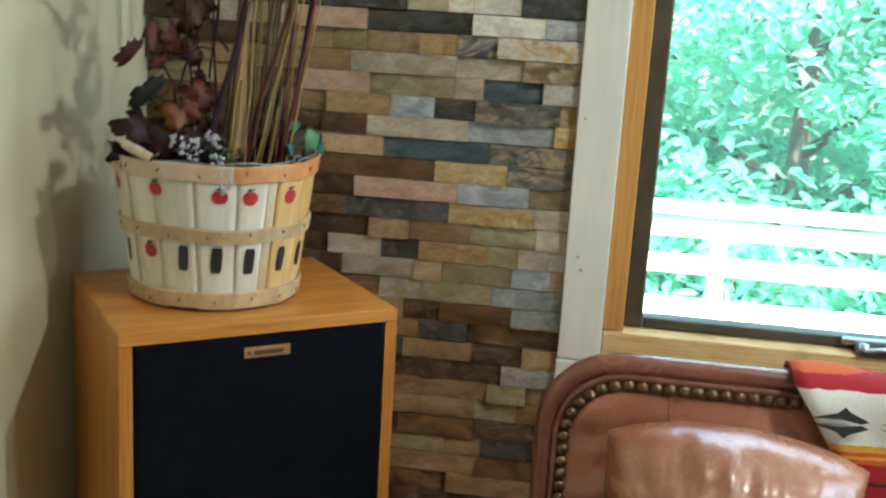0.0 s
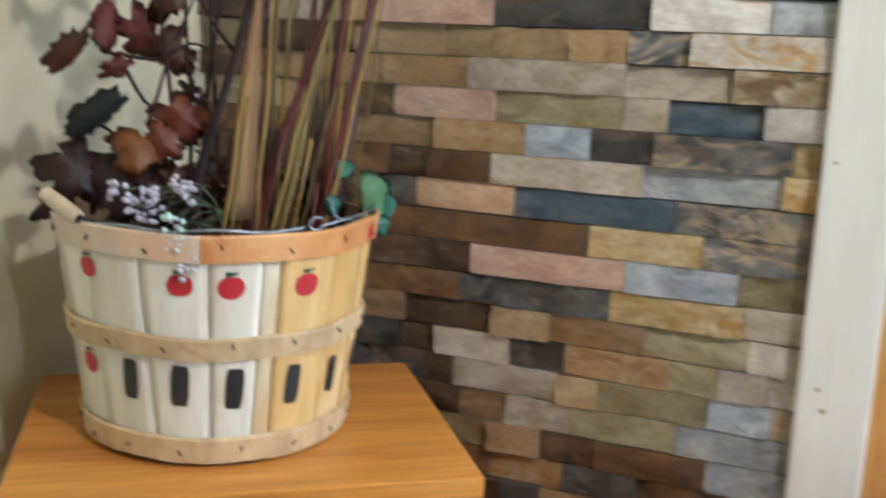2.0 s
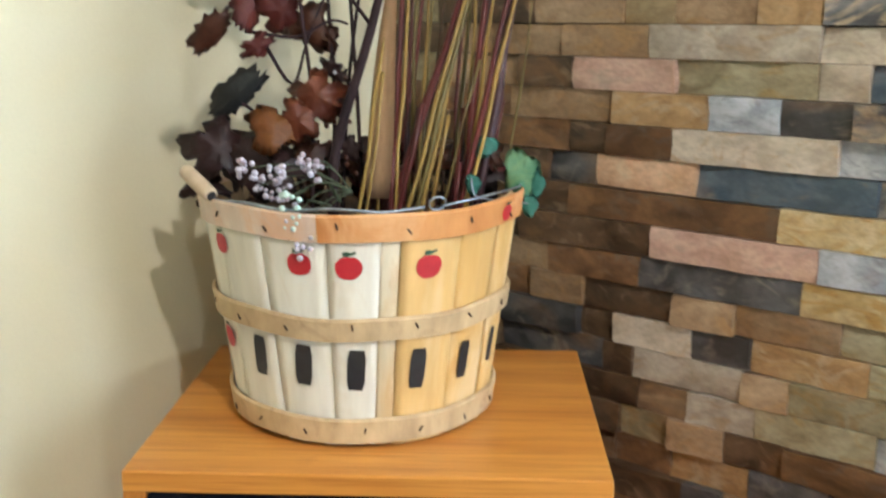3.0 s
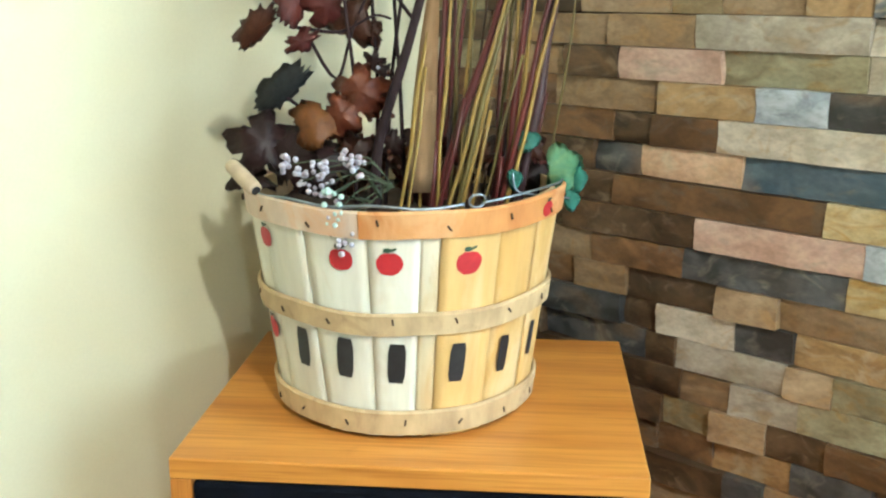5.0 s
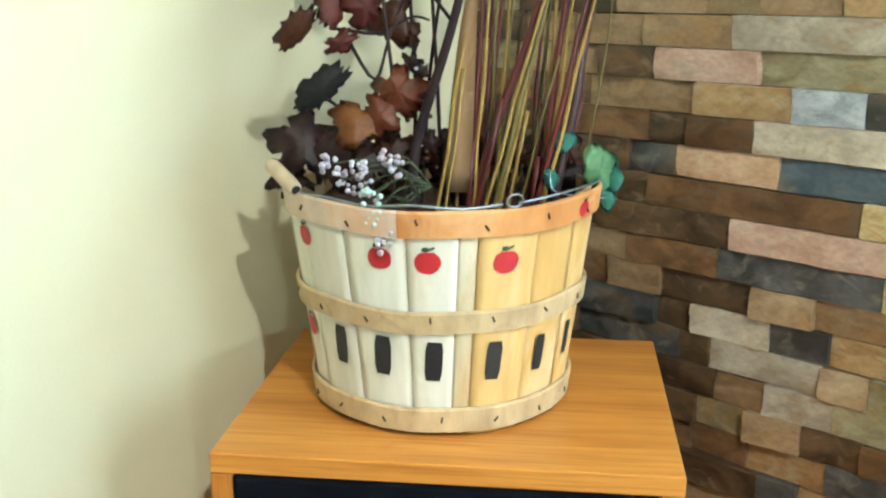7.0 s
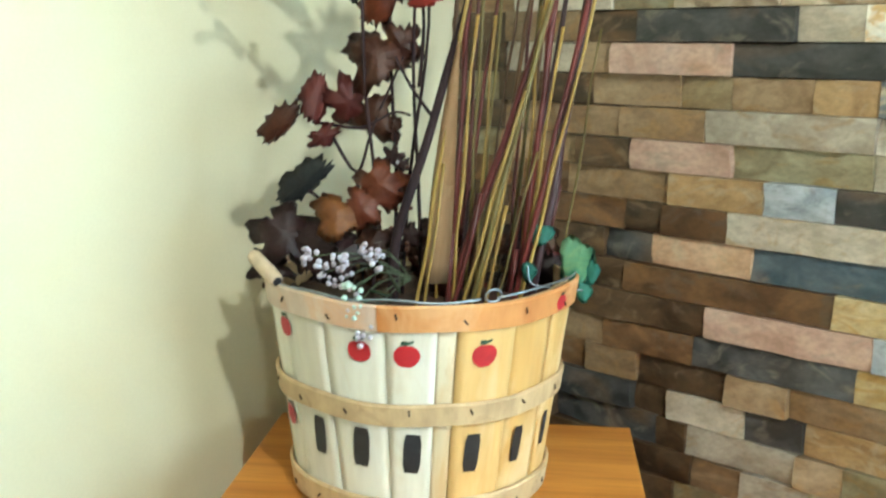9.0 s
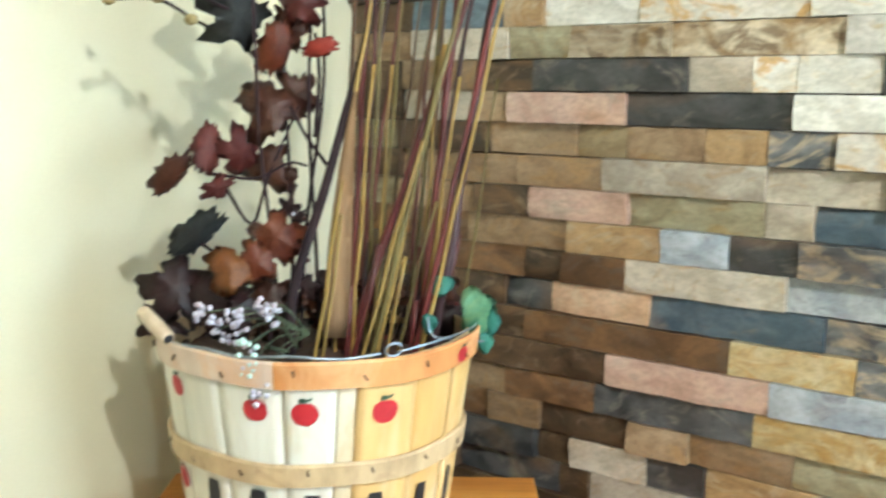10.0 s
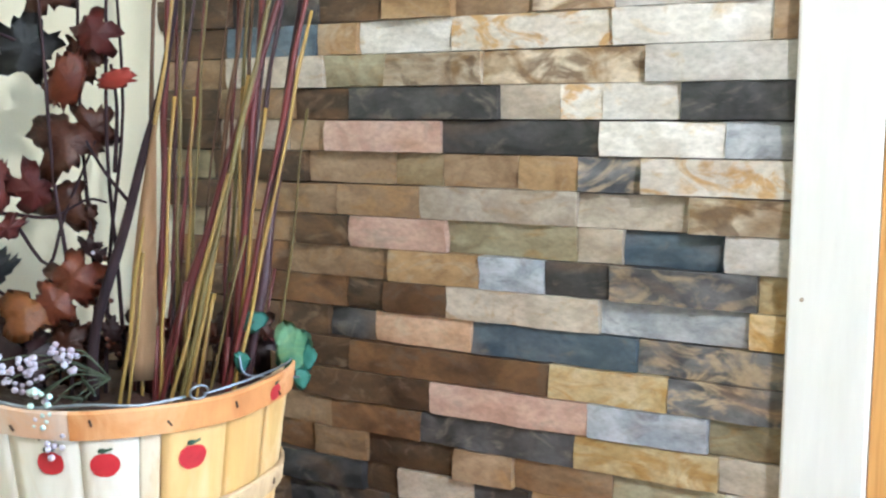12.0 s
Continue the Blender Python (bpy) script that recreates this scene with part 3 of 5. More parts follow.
def leafy_tree(x, y, z, height, spread, count, seed):
    rng = random.Random(seed)
    t = thing("tree", pose(x, y, z), "tall broadleaf tree with dense green foliage", "tree", "trees beyond the deck")
    bmt = bmesh.new()
    lean = rng.uniform(-0.4, 0.4)
    trunk = [(lean * k * k, 0.2 * math.sin(k * 3), height * k) for k in (0, 0.25, 0.5, 0.75, 1.0)]
    add_tube(bmt, trunk, [0.20, 0.16, 0.12, 0.07, 0.02], 9)
    tips = []
    for i in range(16):
        k = 0.12 + 0.85 * i / 15
        a = i * 2.4 + rng.uniform(-0.4, 0.4)
        reach = spread * (1.15 - 0.7 * k) * rng.uniform(0.7, 1.1)
        base = Vector((lean * k * k, 0.2 * math.sin(k * 3), height * k))
        tip = base + Vector((math.cos(a) * reach, math.sin(a) * reach, rng.uniform(0.1, 0.7)))
        mid = base.lerp(tip, 0.5) + Vector((0, 0, 0.18))
        add_tube(bmt, [base, mid, tip], [0.05, 0.03, 0.008], 5)
        tips += [(mid, 0.55), (tip, 0.75), (base.lerp(tip, 0.8), 0.7)]
    part("trunk", bmt, TREE_BARK, t, "", True)
    verts, faces = [], []
    for i in range(count):
        c, r = tips[i % len(tips)]
        d = Vector((rng.gauss(0, 1), rng.gauss(0, 1), rng.gauss(0, 0.8)))
        p = c + d * r * 0.42
        s = rng.uniform(0.035, 0.075)
        e = Euler((rng.uniform(-0.9, 0.9), rng.uniform(-0.9, 0.9), rng.uniform(0, 6.28))).to_matrix()
        k = len(verts)
        for q in ((-1.25, 0, 0), (-0.3, -0.55, 0.12), (0.6, -0.4, 0.1), (1.3, 0, -0.15), (0.6, 0.4, 0.1), (-0.3, 0.55, 0.12)):
            verts.append(p + e @ (Vector(q) * s))
        faces += [(k, k + 1, k + 2, k + 3), (k, k + 3, k + 4, k + 5)]
    me = bpy.data.meshes.new("crown")
    me.from_pydata([tuple(v) for v in verts], [], faces)
    me.materials.append(FOLIAGE)
    ob = new("crown", me)
    ob.parent = t
    tagged(ob, kind="stuff")


for i, (x, y, h, sp) in enumerate(((0.0, 6.2, 5.0, 1.9), (1.9, 6.0, 4.6, 2.0), (3.6, 6.6, 5.2, 2.0), (-1.6, 7.2, 5.4, 2.0), (1.0, 8.6, 6.5, 2.3), (2.9, 8.9, 6.8, 2.3),
                                   (4.9, 8.6, 6.4, 2.3), (-0.7, 9.4, 6.8, 2.3), (0.9, 12.0, 8.5, 2.8), (4.0, 12.0, 8.8, 2.8), (6.8, 11.5, 8.6, 2.8), (2.4, 14.5, 10.0, 3.2))):
    leafy_tree(x, y, -2.7, h, sp, 8000, 10 + i)
for i, (x, y, h, sp) in enumerate(((1.2, 4.6, 2.2, 1.1), (2.6, 4.4, 2.4, 1.1), (0.2, 4.9, 2.5, 1.1), (3.8, 4.9, 2.5, 1.2))):
    leafy_tree(x, y, -2.4, h, sp, 5000, 60 + i)

# ---- loudspeaker cabinet, turned into the corner ----
BX, BY, BTURN, BW, BD, BH = 0.108, -0.344, 37.5, 0.425, 0.356, 0.895
# local frame: front right foot corner at the origin, x to its left end negative, y to the back
speaker = thing("loudspeaker", pose(BX, BY, 0, 0, 0, BTURN), "oak veneered floor loudspeaker with a black cloth grille", "loudspeaker")
T = 0.020
part("top_panel", block(-BW, 0, 0, BD, BH - T, BH, 0.0018), OAK_TOP, speaker, "glossy oak veneer top")
part("side_panel", block(-BW, -BW + T, 0.0005, BD, 0.03, BH - T - 0.0002, 0.0012), OAK_SIDE, speaker)
part("side_panel", block(-T, 0, 0.0005, BD, 0.03, BH - T - 0.0002, 0.0012), OAK_SIDE, speaker)
part("back_panel", block(-BW + T, -T, BD - 0.02, BD - 0.002, 0.03, BH - T), OAK_SIDE, speaker)
part("bottom_panel", block(-BW + T, -T, 0.001, BD - 0.021, 0.03, 0.05), OAK_SIDE, speaker)
part("plinth", block(-BW + 0.012, -0.012, 0.015, BD - 0.015, 0.0, 0.029), BLACK_CLOTH, speaker, "black recessed plinth")
part("grille", block(-BW + T + 0.0015, -T - 0.0015, -0.002, 0.018, 0.052, BH - T - 0.0015, 0.004), BLACK_CLOTH, speaker, "black cloth grille")
badge = part("badge", block(-BW / 2 - 0.035, -BW / 2 + 0.035, -0.0055, -0.0022, BH - 0.053, BH - 0.037, 0.001), COPPER, speaker, "small copper badge")
part("badge_bar", block(-BW / 2 - 0.021, -BW / 2 + 0.024, -0.0062, -0.0054, BH - 0.0485, BH - 0.0420), DARK_INK, badge, "dark bar of lettering")
part("badge_mark", block(-BW / 2 - 0.031, -BW / 2 - 0.025, -0.0062, -0.0054, BH - 0.0475, BH - 0.0425), DARK_INK, badge)

# ---- apple basket ----
CX, CY, BZ0, BZ1, RB, RT = -0.191, -0.339, 0.8965, 1.116, 0.1258, 0.1545
basket = thing("basket", pose(CX, CY, BZ0), "whitewashed wooden apple basket painted with red apples and black bars", "basket")
BHGT = BZ1 - BZ0


def rad(z):
    return RB + (RT - RB) * z / BHGT


def on_basket(deg, z, out=0.0):
    a, r = radians(deg), rad(z) + out
    return Vector((math.cos(a) * r, math.sin(a) * r, z))


def stave(lo, hi, z0, z1, thick, jag, proud):
    """A thin bent board; lo and hi are its edges at the foot and at the rim."""
    bm = bmesh.new()
    na, nz = 6, 8
    grid = {}
    for side, off in ((0, proud), (1, proud - thick)):
        for i in range(na + 1):
            for j in range(nz + 1):
                z = z0 + (z1 - z0) * j / nz
                a0, a1 = (e[0] + (e[1] - e[0]) * j / nz for e in (lo, hi))
                if j == nz:
                    z += jag[i % len(jag)]
                if j == 0:
                    z += 0.5 * jag[(i + 2) % len(jag)]
                belly = 0.0005 * math.sin(math.pi * i / na) + 0.0006 * noise.noise(Vector((a0 + i, z * 30, 2)))
                grid[side, i, j] = bm.verts.new(on_basket(a0 + (a1 - a0) * i / na, z, off + belly))
    for i in range(na):
        for j in range(nz):
            bm.faces.new((grid[0, i, j], grid[0, i + 1, j], grid[0, i + 1, j + 1], grid[0, i, j + 1]))
            bm.faces.new((grid[1, i, j + 1], grid[1, i + 1, j + 1], grid[1, i + 1, j], grid[1, i, j]))
    for i in range(na):
        for j in (0, nz):
            f = (grid[0, i, j], grid[1, i, j], grid[1, i + 1, j], grid[0, i + 1, j])
            bm.faces.new(f if j == 0 else tuple(reversed(f)))
    for j in range(nz):
        for i in (0, na):
            f = (grid[0, i, j], grid[0, i, j + 1], grid[1, i, j + 1], grid[1, i, j])
            bm.faces.new(f if i == 0 else tuple(reversed(f)))
    return bm


rng = random.Random(4)
edges = [-57.4 + 22.6 * k for k in range(-5, 1)] + [-42.0] + [-34.7 + 22.4 * k for k in range(0, 10)]
edges.append(edges[0] + 360)
tops = [e + rng.uniform(-2.6, 2.6) for e in edges[:-1]]
tops.append(tops[0] + 360)
for k in range(len(edges) - 1):
    mid = (edges[k] + edges[k + 1]) / 2
    mat = HALF_WASHED if -42.2 < mid < -26 or 48 < mid < 60 else BARE if -42.2 < mid < 60 else WASHED
    over = -0.08 if k % 2 else -0.12
    low = 0.0005 + rng.uniform(-0.0004, 0.004)
    ob = part("stave", stave((edges[k] - over, tops[k] - over), (edges[k + 1] + over, tops[k + 1] + over), low, BHGT - 0.004, 0.0028,
                             [rng.uniform(-0.002, 0.001) for _ in range(6)], 0.0008 if k % 2 else -0.0004), mat, basket)
    smooth_first(ob, 96)
part("base", tube([(0, 0, 0.004), (0, 0, 0.010)], [RB - 0.004, RB - 0.004], 40), BARE, basket)


def hoop(a0, a1, z0, z1, out, thick, wave, n=120):
    """A bent strip of wood round the staves."""
    bm = bmesh.new()
    rings = []
    for i in range(n + 1):
        a = a0 + (a1 - a0) * i / n
        w = wave * math.sin(radians(a * 3 + 40)) + wave * 0.6 * math.sin(radians(a * 7))
        sec = [(z0 + w, out), (z0 + w + 0.001, out + thick), (z1 + w - 0.002, out + thick), (z1 + w, out + thick * 0.5), (z1 + w, out)]
        rings.append([bm.verts.new(on_basket(a, z, o)) for z, o in sec])
    for r0, r1 in zip(rings, rings[1:]):
        for k in range(5):
            bm.faces.new((r0[k], r1[k], r1[(k + 1) % 5], r0[(k + 1) % 5]))
    bm.faces.new(rings[0])
    bm.faces.new(list(reversed(rings[-1])))
    return bm


part("hoop", hoop(-60, 128, BHGT - 0.0235, BHGT + 0.002, 0.0022, 0.0035, 0.0012), ORANGE_HOOP, basket, "orange wooden rim hoop")
part("hoop", hoop(120, 303, BHGT - 0.0235, BHGT + 0.002, 0.0012, 0.0030, 0.0012), PINK_HOOP, basket, "pale pink washed rim hoop")
part("hoop", hoop(-40, 320, 0.105, 0.127, 0.0020, 0.0038, 0.0016), HOOP, basket, "weathered middle hoop")
part("hoop", hoop(-170, 190, 0.004, 0.029, 0.0020, 0.0038, 0.0008), HOOP, basket, "weathered bottom hoop")
part("inner_hoop", hoop(-180, 180, BHGT - 0.03, BHGT - 0.001, -0.0085, 0.0040, 0.0008), HOOP, basket)


def staple(deg, z, tilt):
    bm = bmesh.new()
    add_box(bm, -0.0005, 0.0012, -0.0009, 0.0009, -0.0030, 0.0030, 0.0003, 1)
    p = on_basket(deg, z, 0.0058)
    part("staple", bm, RUSTY, basket, "", False, Matrix.Translation(p) @ pose(0, 0, 0, 0, 0, deg) @ pose(0, 0, 0, tilt, 0, 0))


for k in range(16):
    staple(-57.7 + 22.4 * k + 8, 0.116 + rng.uniform(-0.003, 0.003), rng.uniform(-50, 50))
    staple(-57.7 + 22.4 * k + 12, 0.0145 + rng.uniform(-0.003, 0.003), rng.uniform(-50, 50))
    staple(-57.7 + 22.4 * k + 4, BHGT - 0.012 + rng.uniform(-0.004, 0.004), rng.uniform(-50, 50))


def painted(name, deg, z, polys, mat, label="", out=0.0020):
    """Flat paint on the curved side; polys in metres, x to the right as seen from outside."""
    deg = -45 + (deg + 45) * 1.05
    bm = bmesh.new()
    for poly in polys:
        bm.faces.new([bm.verts.new(on_basket(deg + math.degrees(x / rad(z)), z + dz, out)) for x, dz in poly])
    return part(name, bm, mat, basket, label)


def apple(deg, z, s, squash=1.0, hoop_out=0.0022):
    rng = random.Random(int(deg * 7))
    s *= 0.9
    pts = []
    for k in range(22):
        a = 2 * math.pi * k / 22
        r = 1 - 0.16 * max(0, math.cos(a - math.pi / 2)) ** 6 - 0.06 * max(0, math.cos(a + math.pi / 2)) ** 8 + rng.uniform(-0.03, 0.03)
        pts.append((s * r * math.cos(a) * squash, s * r * math.sin(a) * 0.98))
    fan = [[(0, 0), pts[k], pts[(k + 1) % 22]] for k in range(22)]
    painted("apple", deg, z, fan, RED_PAINT, "painted red apple with a dark stem", hoop_out)
    leafp = [(s * x * squash, s * y) for x, y in ((-0.45, 0.92), (-0.1, 0.85), (0.3, 1.0), (0.55, 1.12), (0.5, 1.28), (0.1, 1.15), (-0.1, 1.25), (-0.4, 1.2))]
    painted("apple_stem", deg, z, [[leafp[0], leafp[1], leafp[6], leafp[7]], [leafp[1], leafp[2], leafp[5], leafp[6]], [leafp[2], leafp[3], leafp[4], leafp[5]]], GREEN_PAINT, "", hoop_out + 0.0004)


ZA = 1.0695 - BZ0
for deg, z, s in ((-100.5, ZA + 0.009, 0.0120), (-66.2, ZA + 0.002, 0.0125), (-50.2, ZA, 0.0130), (-24.3, ZA - 0.002, 0.0135), (-108, 0.087, 0.0130), (50, ZA, 0.013), (-135, ZA + 0.006, 0.013)):
    apple(deg, z, s)
apple(8, BHGT - 0.011, 0.009, 1.1, 0.0062)


def brush_bar(deg, z, strokes, h=0.0365, w=0.0056, slant=0.0):
    """A broad brush bar: a polyline in bar heights, drawn as a ribbon with round ends."""
    polys = []
    for line in strokes:
        pts = [Vector((p.x, p.y)) for p in smooth_path([(x * h + slant * y * h, (y - 0.5) * h, 0) for x, y in line], 5)]
        left, right = [], []
        for i, p in enumerate(pts):
            d = (pts[min(i + 1, len(pts) - 1)] - pts[max(i - 1, 0)]).normalized()
            nrm = Vector((-d.y, d.x)) * w * 0.5 * (0.78 if i in (0, len(pts) - 1) else 1.0)
            ext = d * w * 0.4 * (-1 if i == 0 else 1 if i == len(pts) - 1 else 0)
            left.append(p + ext + nrm)
            right.append(p + ext - nrm)
        for i in range(len(pts) - 1):
            polys.append([tuple(left[i]), tuple(right[i]), tuple(right[i + 1]), tuple(left[i + 1])])
    painted("painted_bar", deg, z, polys, BLACK_PAINT, "black brush-painted bar", 0.0023)


ZL = 0.9748 - BZ0
for deg, dz, wide in ((-131, 0.0, 0.010), (-86.5, 0.003, 0.015), (-67.6, 0.001, 0.016), (-48.6, -0.002, 0.016), (-26.4, -0.004, 0.015), (-6.0, -0.005, 0.012), (13.0, -0.002, 0.010)):
    brush_bar(deg, ZL + dz, [[(-0.02, 0.14), (0.0, 0.5), (0.02, 0.86)]], w=wide)

# wire bail with a turned wooden grip, resting on the rim
wire_pts = [on_basket(a, BHGT + 0.004 + 0.0015 * math.sin(a * 0.2), 0.001) for a in range(-104, -20, 6)]
bail = part("wire_handle", tube(smooth_path(wire_pts, 2), 0.0016, 6), WIRE, basket, "thin galvanised wire handle", True)
loop = [on_basket(-22 + 3 * math.cos(t), BHGT + 0.008 + 0.006 * math.sin(t), 0.003) for t in (k * 0.7 for k in range(9))]
part("wire_loop", tube(loop, 0.0011, 6), WIRE, basket, "", True)
part("wire_handle", tube(smooth_path([on_basket(a, BHGT + 0.005 + 0.004 * math.sin((a + 20) * 0.06), 0.001) for a in range(-20, 40, 6)], 2), 0.0012, 6), WIRE, basket, "", True)
g0, g1 = on_basket(-103.5, BHGT + 0.006, 0.004), on_basket(-119, BHGT + 0.024, 0.012)
GRIP = surface("pale_turned_wood", (0.52, 0.39, 0.27), (0.64, 0.51, 0.38), 30, 0.5, vary=0.12)
part("grip", tube([g0.lerp(g1, k) for k in (0, 0.05, 0.3, 0.6, 0.95, 1.0)], [0.0060, 0.0070, 0.0076, 0.0076, 0.0070, 0.006], 14), GRIP, basket, "turned pale wooden grip", True)
part("grip_hole", tube([g0 - (g1 - g0).normalized() * 0.0006, g0 + (g1 - g0).normalized() * 0.002], 0.0045, 10), BLACK_PAINT, basket)

# ---- dried arrangement in the basket ----
EYE0 = Vector((0.535, -1.068, 1.335))
CEN = Vector((-0.195, -0.334, 0))
U, N = Vector((0.710, 0.704, 0)), Vector((0.704, -0.710, 0))


def spot(u, z, d=0.0):
    """A place u to the right across the basket's middle and z high, brought d forward."""
    p = CEN + U * u + Vector((0, 0, z))
    return EYE0 + (p - EYE0) * (1 - d / 1.035)


# filling of crumpled leaves
bm = bmesh.new()
bmesh.ops.create_circle(bm, cap_ends=True, segments=36, radius=RT - 0.014, matrix=Matrix.Translation((CX, CY, BZ1 - 0.026)))
bmesh.ops.triangulate(bm, faces=bm.faces[:])
bmesh.ops.subdivide_edges(bm, edges=bm.edges[:], cuts=5, use_grid_fill=True)
for v in bm.verts:
    v.co.z += 0.012 * noise.noise(v.co * 45) + 0.006 * noise.noise(v.co * 110)
tagged(part("leaf_litter", bm, FILL), "dark brown crumpled leaves filling the basket", "dry leaves", kind="stuff")


def leaf_mesh(size, aspect, seed, lobes=5, jag=0.12, curl=0.35, deep=0.42):
    rng = random.Random(seed)
    bm = bmesh.new()
    n = 44
    ring0, ring1, ring2 = [], [], []
    mid = bm.verts.new((0, 0, 0))
    for k in range(n):
        a = 2 * math.pi * k / n
        lob = abs(math.cos(a * lobes / 2))
        r = (1 - deep) + deep * lob ** 1.4 + rng.uniform(-jag, jag) * 0.8
        for ring, f in ((ring0, 0.33), (ring1, 0.68), (ring2, 1.0)):
            rr = r * f if f == 1.0 else f * (1 - deep * 0.5)
            x, y = size * rr * math.cos(a) * aspect, size * rr * math.sin(a)
            z = -curl * (x * x + 0.4 * y * y) / size + size * 0.10 * math.sin(lobes * a + seed) * f * f + rng.uniform(-1, 1) * size * 0.05 * f
            ring.append(bm.verts.new((x, y, z)))
    for k in range(n):
        j = (k + 1) % n
        bm.faces.new((mid, ring0[k], ring0[j]))
        bm.faces.new((ring0[k], ring1[k], ring1[j], ring0[j]))
        bm.faces.new((ring1[k], ring2[k], ring2[j], ring1[j]))
    top = bm.faces[:]
    bmesh.ops.solidify(bm, geom=top, thickness=0.0007)
    return bm


FACE = Matrix((U, Vector((0, 0, 1)), N)).transposed().to_4x4()


def hung(p, roll, tilt, yaw):
    return Matrix.Translation(p) @ FACE @ pose(0, 0, 0, tilt, yaw, roll)


branch = thing("dried_branch", pose(0, 0, 0), "dark dried branch with brown and rust-coloured leaves standing in the basket", "dried branch")
ROOT = spot(-0.030, 1.085, 0.04)
part("stem", tube(smooth_path([ROOT, spot(-0.026, 1.15, 0.045), spot(0.004, 1.247, 0.045), spot(0.024, 1.32, 0.04), spot(0.043, 1.388, 0.03), spot(0.06, 1.50, 0.01), spot(0.065, 1.66, 0.0)]),
                [0.0056 - 0.00009 * k for k in range(37)], 8), BARK, branch, "", True)
TWIGS = [
    [(-0.03, 1.09), (-0.026, 1.20), (-0.030, 1.28), (-0.033, 1.37), (-0.03, 1.50), (-0.026, 1.62)],
    [(-0.05, 1.09), (-0.048, 1.20), (-0.058, 1.30), (-0.062, 1.42), (-0.07, 1.55)],
    [(-0.09, 1.25), (-0.066, 1.215), (-0.05, 1.26), (-0.02, 1.33)],
    [(-0.066, 1.215), (-0.062, 1.15), (-0.06, 1.10)],
    [(0.010, 1.27), (-0.012, 1.30), (-0.028, 1.33)],
    [(-0.11, 1.265), (-0.09, 1.262), (-0.06, 1.26), (-0.03, 1.275), (-0.012, 1.272)],
    [(-0.195, 1.427), (-0.15, 1.428), (-0.112, 1.407), (-0.075, 1.39), (-0.05, 1.36)],
    [(-0.17, 1.46), (-0.13, 1.44), (-0.085, 1.42)],
    [(0.0, 1.09), (-0.004, 1.20), (-0.010, 1.32), (-0.006, 1.46), (0.0, 1.6)],
    [(-0.02, 1.09), (-0.012, 1.22), (0.005, 1.36), (0.0, 1.52)],
    [(-0.12, 1.20), (-0.10, 1.185), (-0.075, 1.165)],
    [(-0.004, 1.30), (0.0, 1.36), (-0.004, 1.40)],
]
for i, line in enumerate(TWIGS):
    pts = smooth_path([spot(u, z, 0.01 + 0.012 * ((i * 5) % 3 - 1)) for u, z in line], 4)
    part("twig", tube(pts, [0.0021 - 0.0009 * k / len(pts) for k in range(len(pts))], 6), BARK, branch, "", True)
